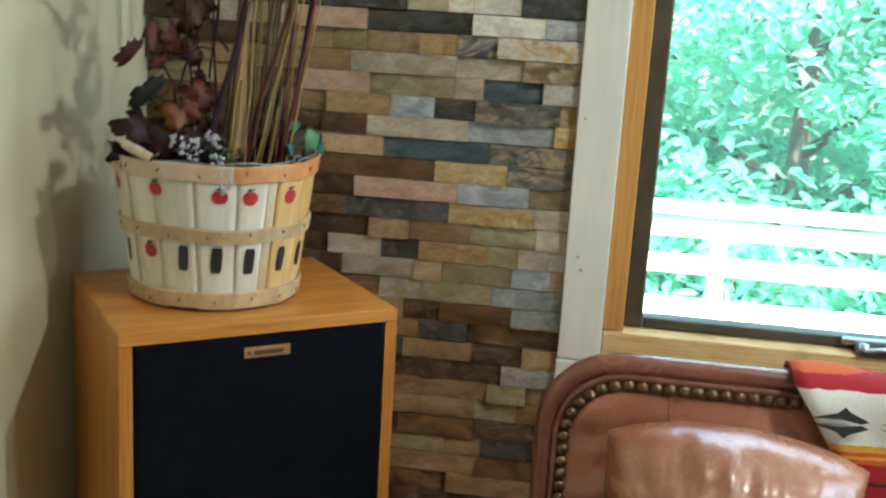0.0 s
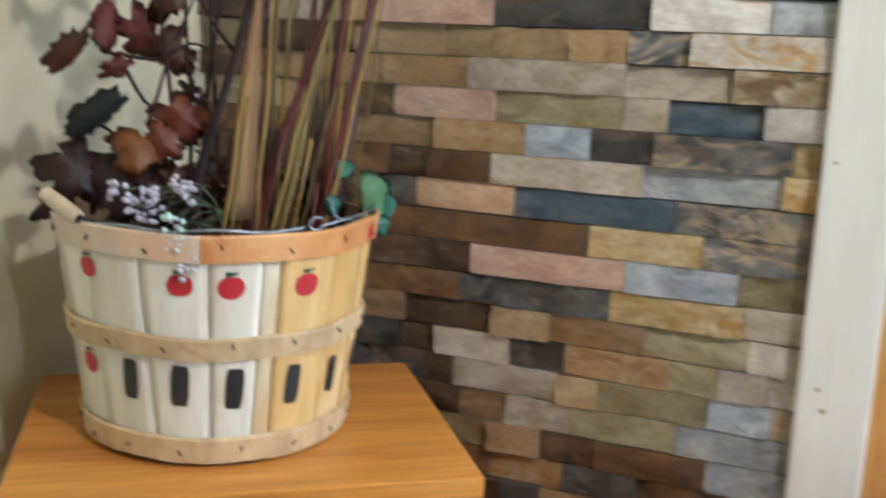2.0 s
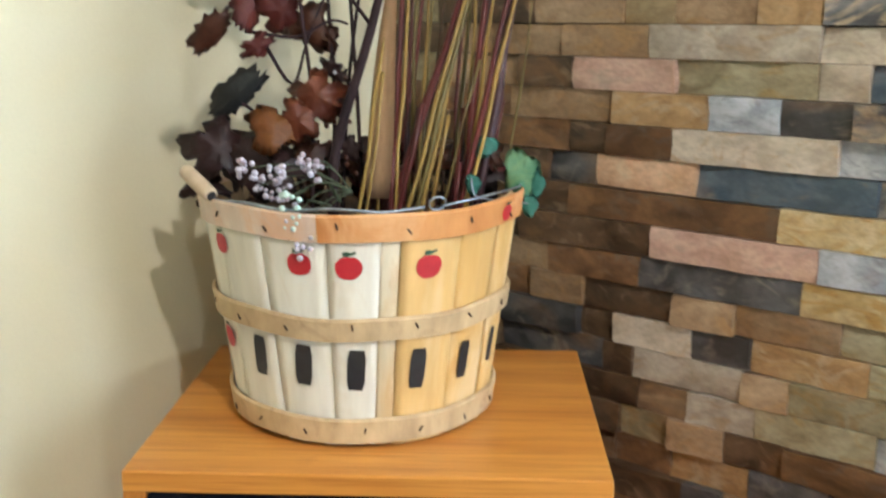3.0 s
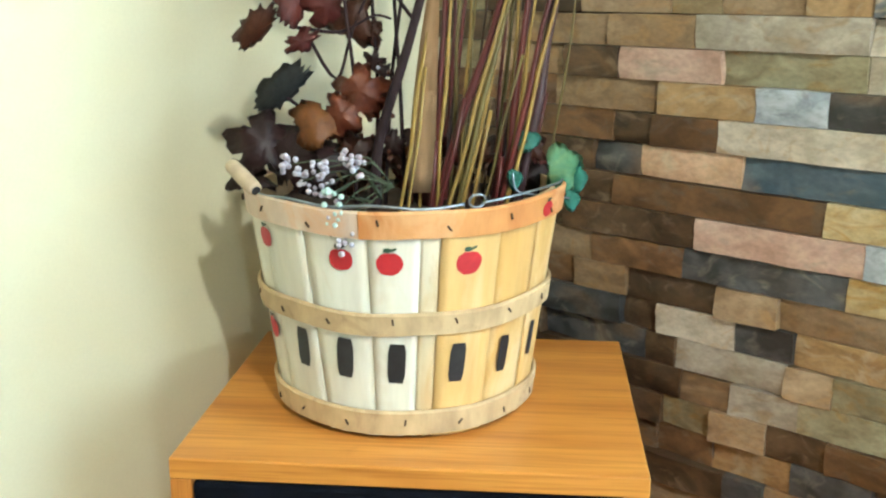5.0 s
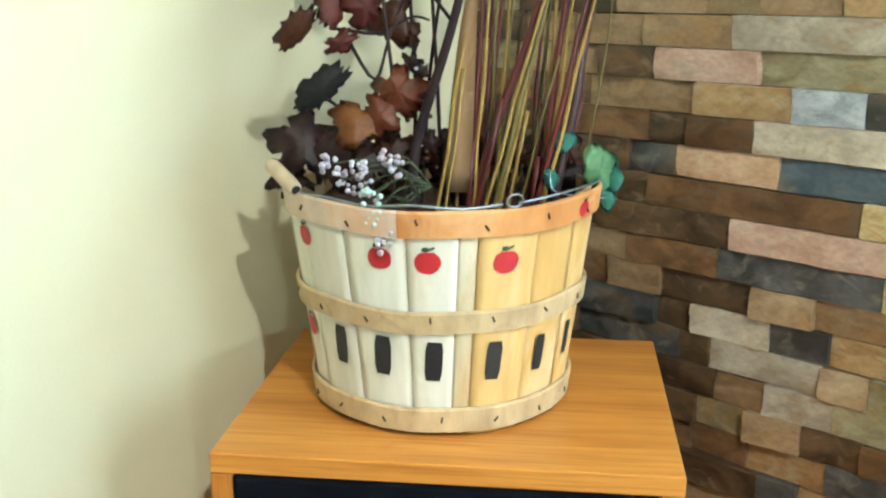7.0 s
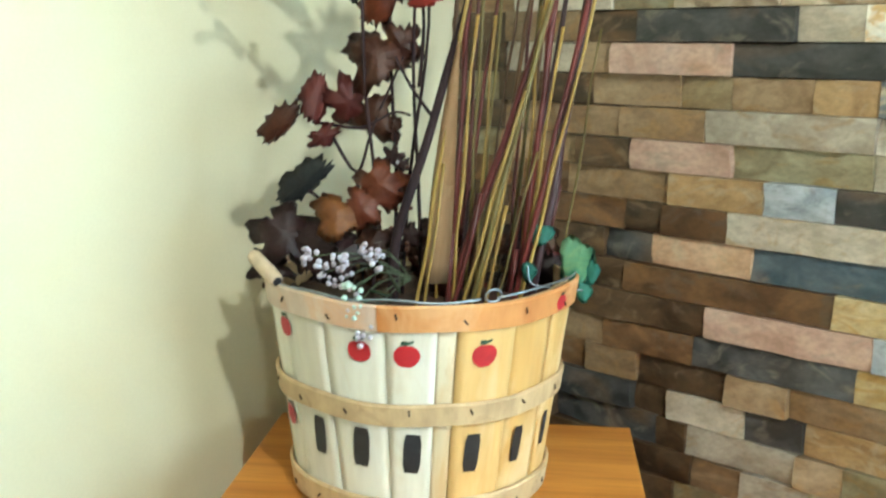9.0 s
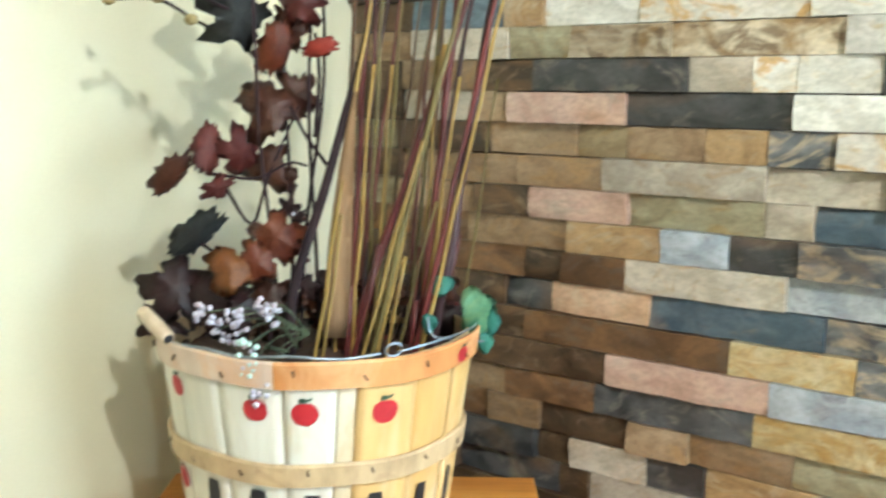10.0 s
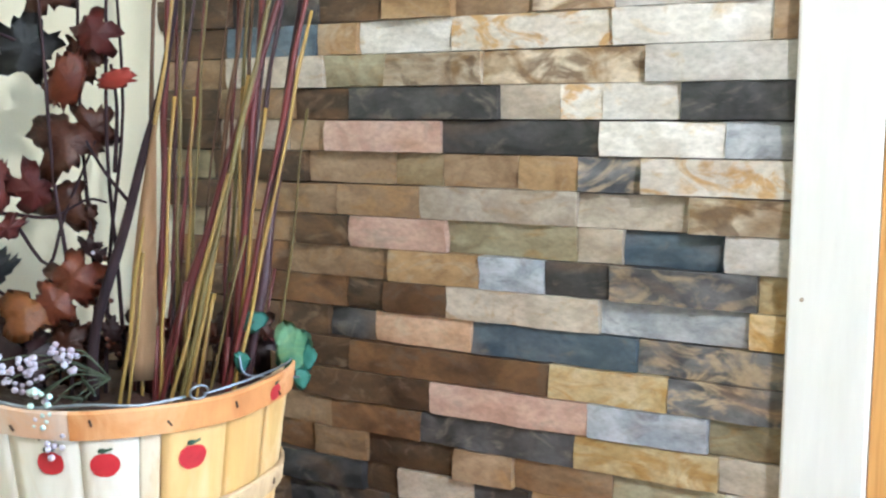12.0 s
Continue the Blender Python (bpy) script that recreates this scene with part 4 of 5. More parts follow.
LEAVES = [
    # u, z, forward, size, aspect, roll, tilt, yaw, material
    (-0.142, 1.262, 0.02, 0.032, 0.42, -38, 10, 25, LEAF_BROWN), (-0.106, 1.290, 0.02, 0.030, 0.50, -10, -15, 20, LEAF_CRIMSON),
    (-0.074, 1.284, 0.015, 0.030, 0.85, 30, 20, 10, LEAF_CRIMSON), (-0.052, 1.268, 0.01, 0.028, 0.95, 70, -10, -15, LEAF_BROWN),
    (-0.100, 1.250, 0.02, 0.020, 0.55, -60, 0, 10, LEAF_CRIMSON), (-0.036, 1.262, 0.0, 0.022, 0.7, 20, 0, -20, LEAF_BROWN),
    (-0.120, 1.203, 0.03, 0.041, 0.38, -44, 12, 20, LEAF_GREY), (-0.045, 1.203, 0.04, 0.027, 1.20, 15, -14, -8, LEAF_RUST),
    (-0.036, 1.190, 0.03, 0.020, 1.1, 60, 14, -18, LEAF_RUST), (-0.086, 1.171, 0.05, 0.026, 1.25, 10, -22, 8, LEAF_ORANGE),
    (-0.063, 1.178, 0.045, 0.024, 1.1, 40, -10, 0, LEAF_RUST), (-0.138, 1.152, 0.04, 0.036, 1.05, 20, -16, 18, LEAF_PURPLE),
    (-0.112, 1.138, 0.05, 0.034, 1.20, 70, -28, 6, LEAF_PURPLE), (-0.085, 1.132, 0.05, 0.030, 1.10, 5, -34, 0, LEAF_PURPLE),
    (-0.055, 1.140, 0.03, 0.028, 1.00, 35, -20, -10, LEAF_BROWN), (-0.046, 1.331, 0.02, 0.034, 1.15, 12, -22, 6, LEAF_BROWN),
    (-0.022, 1.340, 0.01, 0.026, 0.9, 50, 10, -10, LEAF_BROWN), (-0.042, 1.384, 0.02, 0.034, 0.50, -20, 10, 12, LEAF_RUST),
    (-0.026, 1.405, 0.01, 0.024, 0.75, 25, 5, -12, LEAF_BROWN), (-0.077, 1.413, 0.02, 0.034, 1.10, 8, 12, 14, LEAF_GREY),
    (-0.018, 1.428, 0.02, 0.024, 1.1, 18, -15, -10, LEAF_CRIMSON), (0.000, 1.386, 0.03, 0.022, 0.40, -72, 18, 0, LEAF_RED),
    (-0.060, 1.470, 0.01, 0.032, 1.0, 40, 5, 10, LEAF_BROWN), (-0.030, 1.500, 0.0, 0.032, 1.0, -30, 10, -10, LEAF_CRIMSON),
    (-0.085, 1.520, 0.02, 0.030, 0.9, 75, 10, 10, LEAF_BROWN), (-0.030, 1.231, 0.01, 0.012, 1.0, 0, 10, 0, LEAF_PURPLE),
    (-0.020, 1.222, 0.01, 0.010, 0.9, 40, 10, 0, LEAF_PURPLE), (-0.022, 1.196, 0.01, 0.013, 0.9, 40, 10, 20, LEAF_BROWN), (-0.012, 1.15, 0.03, 0.014, 1.0, 10, 0, 0, LEAF_PURPLE),
    (-0.155, 1.118, 0.02, 0.026, 0.9, 50, -20, 25, LEAF_PURPLE), (0.02, 1.100, 0.02, 0.018, 1.0, 50, -40, 0, LEAF_CRIMSON), (0.06, 1.100, -0.03, 0.018, 1.0, 10, -40, 0, LEAF_CRIMSON),
    (0.10, 1.115, -0.05, 0.024, 1.0, 70, -20, 0, LEAF_PURPLE), (0.130, 1.118, -0.03, 0.026, 0.9, 20, -20, 0, LEAF_PURPLE),
]
for i, (u, z, d, s, asp, roll, tilt, yaw, mat) in enumerate(LEAVES):
    part("leaf", leaf_mesh(s * 1.02, asp, 11 + i, 2 if asp < 0.52 else 5 if i % 3 else 3, 0.20, 0.75 if asp < 0.52 else 0.6, 0.22 if asp < 0.52 else 0.42), mat, branch, "", True, hung(spot(u, z, d), roll, tilt, yaw))
rng = random.Random(15)
for i in range(22):
    u, d = rng.uniform(-0.06, 0.135), rng.uniform(-0.10, 0.0)
    part("leaf", leaf_mesh(rng.uniform(0.017, 0.027), rng.uniform(0.8, 1.2), 200 + i, 5, 0.15, 0.6), rng.choice((LEAF_PURPLE, LEAF_CRIMSON, LEAF_BROWN)), branch, "", True,
         hung(spot(u, rng.uniform(1.105, 1.150), d), rng.uniform(0, 360), rng.uniform(-50, 10), rng.uniform(-30, 30)))
rng = random.Random(9)
for i in range(16):
    u, z = rng.uniform(-0.035, -0.002), rng.uniform(1.12, 1.25)
    bmb = bmesh.new()
    bmesh.ops.create_icosphere(bmb, subdivisions=1, radius=rng.uniform(0.0018, 0.0032))
    part("bud", bmb, LEAF_BROWN if i % 4 else BERRY, branch, "", True, Matrix.Translation(spot(u, z, rng.uniform(0, 0.03))))
for u, z in ((-0.195, 1.427), (-0.172, 1.447), (-0.150, 1.430), (-0.13, 1.442), (-0.188, 1.462), (-0.12, 1.41)):
    bmb = bmesh.new()
    bmesh.ops.create_icosphere(bmb, subdivisions=2, radius=0.0058)
    for v in bmb.verts:
        v.co.x *= 1.35
        v.co += v.co.normalized() * 0.0007 * noise.noise(v.co * 900)
    part("catkin", bmb, CATKIN, branch, "", True, Matrix.Translation(spot(u, z, 0.01)))

# straight stalks, standing close together
rng = random.Random(21)
KINDS = [(YELLOW_STALK, "thin yellow dried stalk standing in the basket"), (RED_STALK, "maroon dried stalk standing in the basket"),
         (GREEN_STALK, "olive green dried stalk standing in the basket"), (BROWN_STALK, "brown dried stalk standing in the basket"),
         (PURPLE_STALK, "thick dark purple dried stalk standing in the basket")]


def stalk(u0, u1, d, height, r, kind, bend):
    mat, label = KINDS[kind]
    p0, p1 = spot(u0, 1.075, d), spot(u1, 1.41, d * 0.8)
    way = (p1 - p0) / (p1.z - p0.z)
    pts, radii = [], []
    nz = max(4, int((height - 1.0) / 0.05))
    for k in range(nz + 1):
        z = 1.0 + (height - 1.0) * k / nz
        p = p0 + way * (z - p0.z)
        p += U * bend * math.sin((z - 1.075) * 6)
        knot = 1.35 if k % 3 == 1 else 1.0
        p = p + N * 0.0012 * math.sin(k * 1.9 + u0 * 400) + U * 0.0012 * math.sin(k * 2.3 + u1 * 300)
        pts.append(p)
        radii.append(r * knot * (1 - 0.25 * k / nz))
    ob = part("dried_stalk", tube(pts, radii, 7), mat, None, "", True)
    tagged(ob, label, "dried stalk", "stalks in the basket")


STALKS = """
-0.006 0.046 0.050 1.60 1.9 0  0.002 0.047 0.055 1.23 1.6 0  0.029 0.046 0.000 1.75 3.0 1  0.024 0.136 0.035 1.80 3.6 1
 0.031 0.056 0.040 1.37 1.9 0  0.045 0.061 0.020 1.85 1.8 2  0.053 0.074 0.025 1.37 1.9 0  0.054 0.080 0.000 1.80 1.5 2
 0.050 0.132 0.050 1.75 2.6 2  0.056 0.128 0.040 1.39 2.2 0  0.066 0.123 0.055 1.19 2.0 0  0.075 0.159 0.030 1.24 1.6 2
 0.100 0.116 0.010 1.38 2.0 0  0.099 0.142 0.030 1.36 1.9 0  0.097 0.130 0.025 1.80 3.4 1  0.112 0.164 0.020 1.85 4.6 4
 0.094 0.165 0.040 1.78 2.8 1  0.100 0.172 0.045 1.45 2.0 0  0.139 0.180 -0.03 1.36 1.3 2  0.026 0.041 0.045 1.16 2.4 1
 0.032 0.110 0.045 1.20 2.8 1  0.087 0.144 -0.01 1.60 2.6 4  0.041 0.130 0.055 1.30 2.0 0  0.012 0.034 0.020 1.85 2.2 3
"""
numbers = [float(w) for w in STALKS.split()]
for k in range(0, len(numbers), 6):
    foot, top, ahead, tall, thick, kind = numbers[k:k + 6]
    stalk(foot, top, ahead, tall, thick / 1000, int(kind), 0.0015 * math.sin(k))
rng = random.Random(33)
for i in range(30):
    u0 = rng.uniform(0.0, 0.118)
    short = i < 20
    stalk(u0, u0 * 1.22 + rng.uniform(0.0, 0.05), rng.uniform(-0.07, -0.005) if not short else rng.uniform(-0.06, 0.03), rng.uniform(1.13, 1.20) if short else rng.uniform(1.5, 1.9),
          rng.uniform(0.0014, 0.0026), rng.choice((1, 1, 1, 4, 3)) if short else rng.choice((1, 3, 3, 4, 2)), rng.uniform(-0.003, 0.003))
# one broad pale blade among them
bm = bmesh.new()
pr = []
for k in range(13):
    f = k / 12
    z = 1.10 + 0.245 * f
    lo, hi = 0.003 + 0.030 * f ** 1.8, 0.029 + 0.007 * f
    pr.append([bm.verts.new(spot(lo, z, 0.044)), bm.verts.new(spot((lo + hi) / 2, z, 0.048)), bm.verts.new(spot(hi, z, 0.044))])
for a, b in zip(pr, pr[1:]):
    bm.faces.new((a[0], a[1], b[1], b[0]))
    bm.faces.new((a[1], a[2], b[2], b[1]))
bmesh.ops.solidify(bm, geom=bm.faces[:], thickness=0.001)
STRAW = surface("straw_blade", (0.46, 0.27, 0.135), (0.56, 0.36, 0.20), 20, 0.5, (1, 1, 0.1), 0.2, 0.001, 150.0)
reed = thing("dried_reed", pose(0, 0, 0), "broad pale straw-coloured reed standing among the stalks", "dried reed")
part("blade", bm, STRAW, reed, "", True)
part("midrib", tube(smooth_path([spot(0.0145, 1.06, 0.036), spot(0.0155, 1.12, 0.036), spot(0.021, 1.22, 0.036), spot(0.034, 1.34, 0.036)], 4), [0.0016 - 0.00006 * k for k in range(13)], 6), YELLOW_STALK, reed, "", True)

# berry sprig hanging over the rim
sprig = thing("berry_sprig", pose(0, 0, 0), "sprig of small pearly white berries hanging over the basket rim", "berry sprig")
rng = random.Random(5)
hub = spot(-0.012, 1.105, 0.09)
CL = [(-0.113, 1.128, 11, BERRY), (-0.103, 1.110, 8, BERRY), (-0.088, 1.121, 10, BERRY), (-0.082, 1.104, 7, BERRY), (-0.055, 1.132, 12, BERRY), (-0.050, 1.124, 6, BERRY),
      (-0.073, 1.092, 9, BERRY_GREEN), (-0.071, 1.074, 9, BERRY_GREEN), (-0.062, 1.056, 6, BERRY), (-0.060, 1.043, 6, BERRY)]
for u, z, n, mat in CL:
    d = 0.10 if z > 1.1 else 0.150
    c = spot(u, z, d)
    mid = hub.lerp(c, 0.55) + Vector((0, 0, 0.012))
    part("sprig_stem", tube(smooth_path([hub, mid, c], 4), 0.0007, 5), SPRIG, sprig, "", True)
    for k in range(n + 3):
        bmb = bmesh.new()
        bmesh.ops.create_icosphere(bmb, subdivisions=2, radius=rng.uniform(0.0022, 0.0031))
        o = U * rng.uniform(-0.0085, 0.0085) + Vector((0, 0, rng.uniform(-0.0085, 0.0085))) + N * rng.uniform(-0.006, 0.006)
        part("berry", bmb, mat if rng.random() < 0.8 else BERRY, sprig, "", True, Matrix.Translation(c + o))
for u, z, roll in ((-0.04, 1.075, 60), (-0.05, 1.062, 100), (-0.03, 1.10, 30), (-0.065, 1.10, 120), (-0.045, 1.09, 75), (-0.07, 1.063, 150)):
    part("sprig_leaf", leaf_mesh(0.014, 0.13, int(roll), 2, 0.03, 0.3, 0.2), SPRIG, sprig, "", True, hung(spot(u, z, 0.145), roll, 10, 0))

# green fabric leaf spray on the other side
spray = thing("green_leaf_spray", pose(0, 0, 0), "artificial green leaf spray clipped over the basket rim", "artificial leaf")
for u, z, s, asp, roll, tilt, yaw, mat, d in ((0.160, 1.122, 0.030, 0.72, 8, 5, 10, LEAF_JADE, 0.03), (0.170, 1.112, 0.022, 0.55, -20, 10, -30, LEAF_TEAL, 0.025), (0.168, 1.092, 0.012, 0.8, 20, 0, 0, LEAF_TEAL, 0.03),
                                              (0.122, 1.153, 0.012, 1.2, 20, -30, 0, LEAF_TEAL, 0.03), (0.110, 1.113, 0.012, 0.7, 15, 10, 0, LEAF_TEAL, 0.05)):
    part("leaf", leaf_mesh(s, asp, int(s * 9000), 3, 0.06, 0.3, 0.25), mat, spray, "", True, hung(spot(u, z, d), roll, tilt, yaw))
part("spray_wire", tube(smooth_path([spot(0.108, 1.12, 0.05), spot(0.112, 1.102, 0.055), spot(0.130, 1.097, 0.055), spot(0.166, 1.094, 0.04)]), 0.0010, 6), WIRE, spray, "", True)
part("spray_stem", tube(smooth_path([spot(0.10, 1.08, 0.03), spot(0.112, 1.13, 0.03), spot(0.122, 1.153, 0.03)]), 0.0010, 6), SPRIG, spray, "", True)

# ---- leather sofa under the window ----
sofa = thing("sofa", pose(0, 0, 0), "brown leather sofa with brass nailhead trim", "sofa")
SX0, SX1, SZ, SY = 0.336, 2.30, 0.884, -0.43
COR = 0.115


def outline(inset, zlow, n=10):
    """The back's edge from the lower left up and over to the right, at a distance inside it."""
    x0, x1, zt, r = SX0 + inset, SX1 - inset, SZ - inset, COR - inset * 0.6
    pts = [(x0, zlow + (zt - r - zlow) * k / 6) for k in range(6)]
    pts += [(x0 + r - r * math.cos(a), zt - r + r * math.sin(a)) for a in (math.pi / 2 * k / n for k in range(n + 1))]
    pts += [(x0 + r + (x1 - r - x0 - r) * k / 12, zt) for k in range(1, 12)]
    pts += [(x1 - r + r * math.sin(a), zt - r + r * math.cos(a)) for a in (math.pi / 2 * k / n for k in range(n + 1))]
    pts += [(x1, zt - r + (zlow - zt + r) * k / 6) for k in range(1, 7)]
    return pts


def slab(pts, y0, y1, bevel=0.0):
    bm = bmesh.new()
    front = [bm.verts.new((x, y0, z)) for x, z in pts]
    back = [bm.verts.new((x, y1, z)) for x, z in pts]
    n = len(pts)
    bm.faces.new(front)
    bm.faces.new(list(reversed(back)))
    for k in range(n):
        j = (k + 1) % n
        bm.faces.new((front[j], front[k], back[k], back[j]))
    bmesh.ops.recalc_face_normals(bm, faces=bm.faces[:])
    if bevel:
        ed = [e for e in bm.edges if all(v in front for v in e.verts)]
        bmesh.ops.bevel(bm, geom=ed, offset=bevel, segments=3, affect="EDGES")
    return bm


part("back_frame", slab(outline(0.016, 0.12), SY + 0.004, SY + 0.045, 0.006), LEATHER, sofa, "", False)
part("welt", tube([(x, SY + 0.010, z) for x, z in outline(0.0155, 0.30)], 0.0155, 12), LEATHER_DARK, sofa, "dark rolled leather edge", True)
part("welt_inner", tube([(x, SY - 0.001, z) for x, z in outline(0.032, 0.30)], 0.0055, 8), LEATHER_DARK, sofa, "", True)
# padded inside of the back, wrinkled
inner = outline(0.060, 0.30)
bm = bmesh.new()
nx, nz = 160, 44
vv = {}
for i in range(nx + 1):
    for j in range(nz + 1):
        x, z = SX0 + 0.050 + (SX1 - SX0 - 0.10) * i / nx, 0.30 + (SZ - 0.055 - 0.30) * j / nz
        r = COR - 0.035
        cx = min(max(x, SX0 + 0.05 + r), SX1 - 0.05 - r)
        dx, dz = x - cx, max(0.0, z - (SZ - 0.055 - r))
        dist = math.hypot(dx, dz)
        if dist > r and dz > 0:
            x, z = cx + dx * r / dist, SZ - 0.055 - r + dz * r / dist
        edge = min(1.0, min(i, nx - i) / 7, (nz - j) / 8)
        puff = 0.020 * math.sin(edge * math.pi / 2)
        wr = 0.026 * noise.noise(Vector((x * 8 + z * 6, z * 26 - x * 5, 3))) + 0.012 * abs(noise.noise(Vector((x * 16 + z * 9, z * 30 - x * 12, 8)))) + 0.005 * noise.noise(Vector((x * 40, z * 22, 8)))
        if abs(x - 0.527) < 0.012:
            puff -= 0.004
        vv[i, j] = bm.verts.new((x, SY - 0.0015 - puff - wr * edge, z))
for i in range(nx):
    for j in range(nz):
        bm.faces.new((vv[i, j], vv[i + 1, j], vv[i + 1, j + 1], vv[i, j + 1]))
part("back_padding", bm, LEATHER, sofa, "creased brown leather padding", True)
part("seam", tube([(0.527, SY - 0.020, 0.62), (0.527, SY - 0.022, 0.74), (0.526, SY - 0.016, 0.795), (0.524, SY - 0.003, 0.832)], 0.0012, 6), LEATHER_DARK, sofa, "", True)
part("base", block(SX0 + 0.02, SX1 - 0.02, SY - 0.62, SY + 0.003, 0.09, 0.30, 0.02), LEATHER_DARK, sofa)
for x0, x1 in ((0.55, 1.30), (1.305, 2.05)):
    part("seat_cushion", block(x0, x1, SY - 0.63, SY - 0.025, 0.302, 0.46, 0.045, 4), LEATHER, sofa, "", True)
part("arm", block(SX1 - 0.26, SX1, SY - 0.62, SY - 0.03, 0.302, 0.62, 0.06, 4), LEATHER, sofa, "", True)
for x in (SX0 + 0.10, SX1 - 0.10):
    for y in (SY - 0.56, SY - 0.06):
        part("foot", tube([(x, y, 0.0), (x, y, 0.05), (x, y, 0.092)], [0.022, 0.03, 0.034], 14), BARK, sofa, "", True)
# nailheads along the edge
bmn = bmesh.new()
bmesh.ops.create_uvsphere(bmn, u_segments=12, v_segments=7, radius=0.0092)
bmesh.ops.delete(bmn, geom=[v for v in bmn.verts if v.co.z < -0.0005], context="VERTS")
for v in bmn.verts:
    v.co.z *= 0.72
nail_mesh = link_mesh("nailhead", bmn, BRASS, True)
path = [Vector((x, SY, z)) for x, z in outline(0.0440, 0.42, 24)]
left, travelled = 0.0, 0.0
for a, b in zip(path, path[1:]):
    seg = (b - a).length
    while left <= seg:
        p = a.lerp(b, left / seg)
        if p.x < 1.25:
            o = new("nailhead", nail_mesh)
            o.matrix_basis = Matrix.Translation(p + Vector((0, -0.003, 0))) @ pose(0, 0, 0, 90, 0, 0)
            o.parent = sofa
        left += 0.0195
    left -= seg


def pillow(w, h, t, seed, nx=26, ny=18):
    bm = bmesh.new()
    for side in (1, -1):
        g = {}
        for i in range(nx + 1):
            for j in range(ny + 1):
                u, v = 2 * i / nx - 1, 2 * j / ny - 1
                f = max(0.0, (1 - abs(u) ** 2.4) * (1 - abs(v) ** 2.4)) ** 0.55
                wr = noise.noise(Vector((u * 3 + seed, v * 5, side))) * 0.12 + noise.noise(Vector((u * 12 + seed, v * 3, side))) * 0.10 * abs(v) + noise.noise(Vector((u * 4, v * 14 + seed, side))) * 0.16 * abs(u) + noise.noise(Vector((u * 9 - seed, v * 2, side + 4))) * 0.10
                pinch = 1 + 0.10 * (1 - u * u) * abs(v) ** 3 - 0.09 * abs(u) ** 3
                g[i, j] = bm.verts.new((u * w / 2 * (1 - 0.04 * (1 - v * v)) , side * t / 2 * f * (1 + wr), v * h / 2 * pinch))
        for i in range(nx):
            for j in range(ny):
                q = (g[i, j], g[i + 1, j], g[i + 1, j + 1], g[i, j + 1])
                bm.faces.new(q if side < 0 else tuple(reversed(q)))
    bmesh.ops.remove_doubles(bm, verts=bm.verts[:], dist=0.0006)
    return bm


cushion = tagged(part("leather_cushion", pillow(0.345, 0.34, 0.23, 3, 44, 34), LEATHER_TAN, None, "", True, pose(0.604, SY - 0.128, 0.646, -12, 3, 0)), "plump worn brown leather cushion on the sofa", "cushion")

# blanket over the sofa back
bm = bmesh.new()
prof = [(SY + 0.065, 0.50), (SY + 0.064, 0.70), (SY + 0.062, 0.85), (SY + 0.050, 0.885), (SY + 0.012, 0.893), (SY - 0.022, 0.884), (SY - 0.045, 0.855), (SY - 0.052, 0.80), (SY - 0.055, 0.72), (SY - 0.06, 0.62), (SY - 0.065, 0.50)]
prof = [(p.x, p.y) for p in smooth_path([Vector((a, b, 0)) for a, b in prof], 4)]
cols = 40
gv = {}
for i in range(cols + 1):
    for j, (y, z) in enumerate(prof):
        front = max(0.0, 0.885 - z) if y < SY else 0.0
        x = 0.686 + front * 0.62 + 0.80 * i / cols
        gv[i, j] = bm.verts.new((x, y - 0.004 * math.sin(i * 0.9 + z * 9), z + 0.003 * math.sin(i * 0.7)))
for i in range(cols):
    for j in range(len(prof) - 1):
        bm.faces.new((gv[i, j], gv[i + 1, j], gv[i + 1, j + 1], gv[i, j + 1]))
bmesh.ops.recalc_face_normals(bm, faces=bm.faces[:])
bmesh.ops.solidify(bm, geom=bm.faces[:], thickness=0.007)
blanket = tagged(part("woven_blanket", bm, BLANKET, None, "", True), "red, white and orange striped woven blanket over the sofa back", "blanket")


def fall(z):
    """How far forward the cloth hangs at a height, down its front."""
    return next(a[0] + (b[0] - a[0]) * (a[1] - z) / (a[1] - b[1]) for a, b in zip(prof, prof[1:]) if a[0] < SY and a[1] >= z > b[1])


WOOL = plain("black_wool", (0.03, 0.028, 0.028), 0.9)
for x, z in ((0.740, 0.840), (0.832, 0.840), (0.926, 0.840)):
    for s in (1, -1):
        bm = bmesh.new()
        pts = [(x - 0.034, z + s * 0.004), (x + 0.002, z + s * 0.016), (x + 0.012, z + s * 0.026), (x + 0.020, z + s * 0.018), (x + 0.044, z + s * 0.006), (x + 0.034, z + s * 0.001), (x + 0.006, z + s * 0.006)]
        pts = [(px, z + (pz - z) * 0.8) for px, pz in pts]
        bm.faces.new([bm.verts.new((px, fall(pz) - 0.0135, pz)) for px, pz in pts])
        part("woven_motif", bm, WOOL, blanket, "black woven arrow motif")

# ---- ledger stones of the wall, row by row ----
ROW_H, ROW_TOP = 0.0381, 1.464
rest_v, rest_f = {c: [] for c in STONE}, {c: [] for c in STONE}


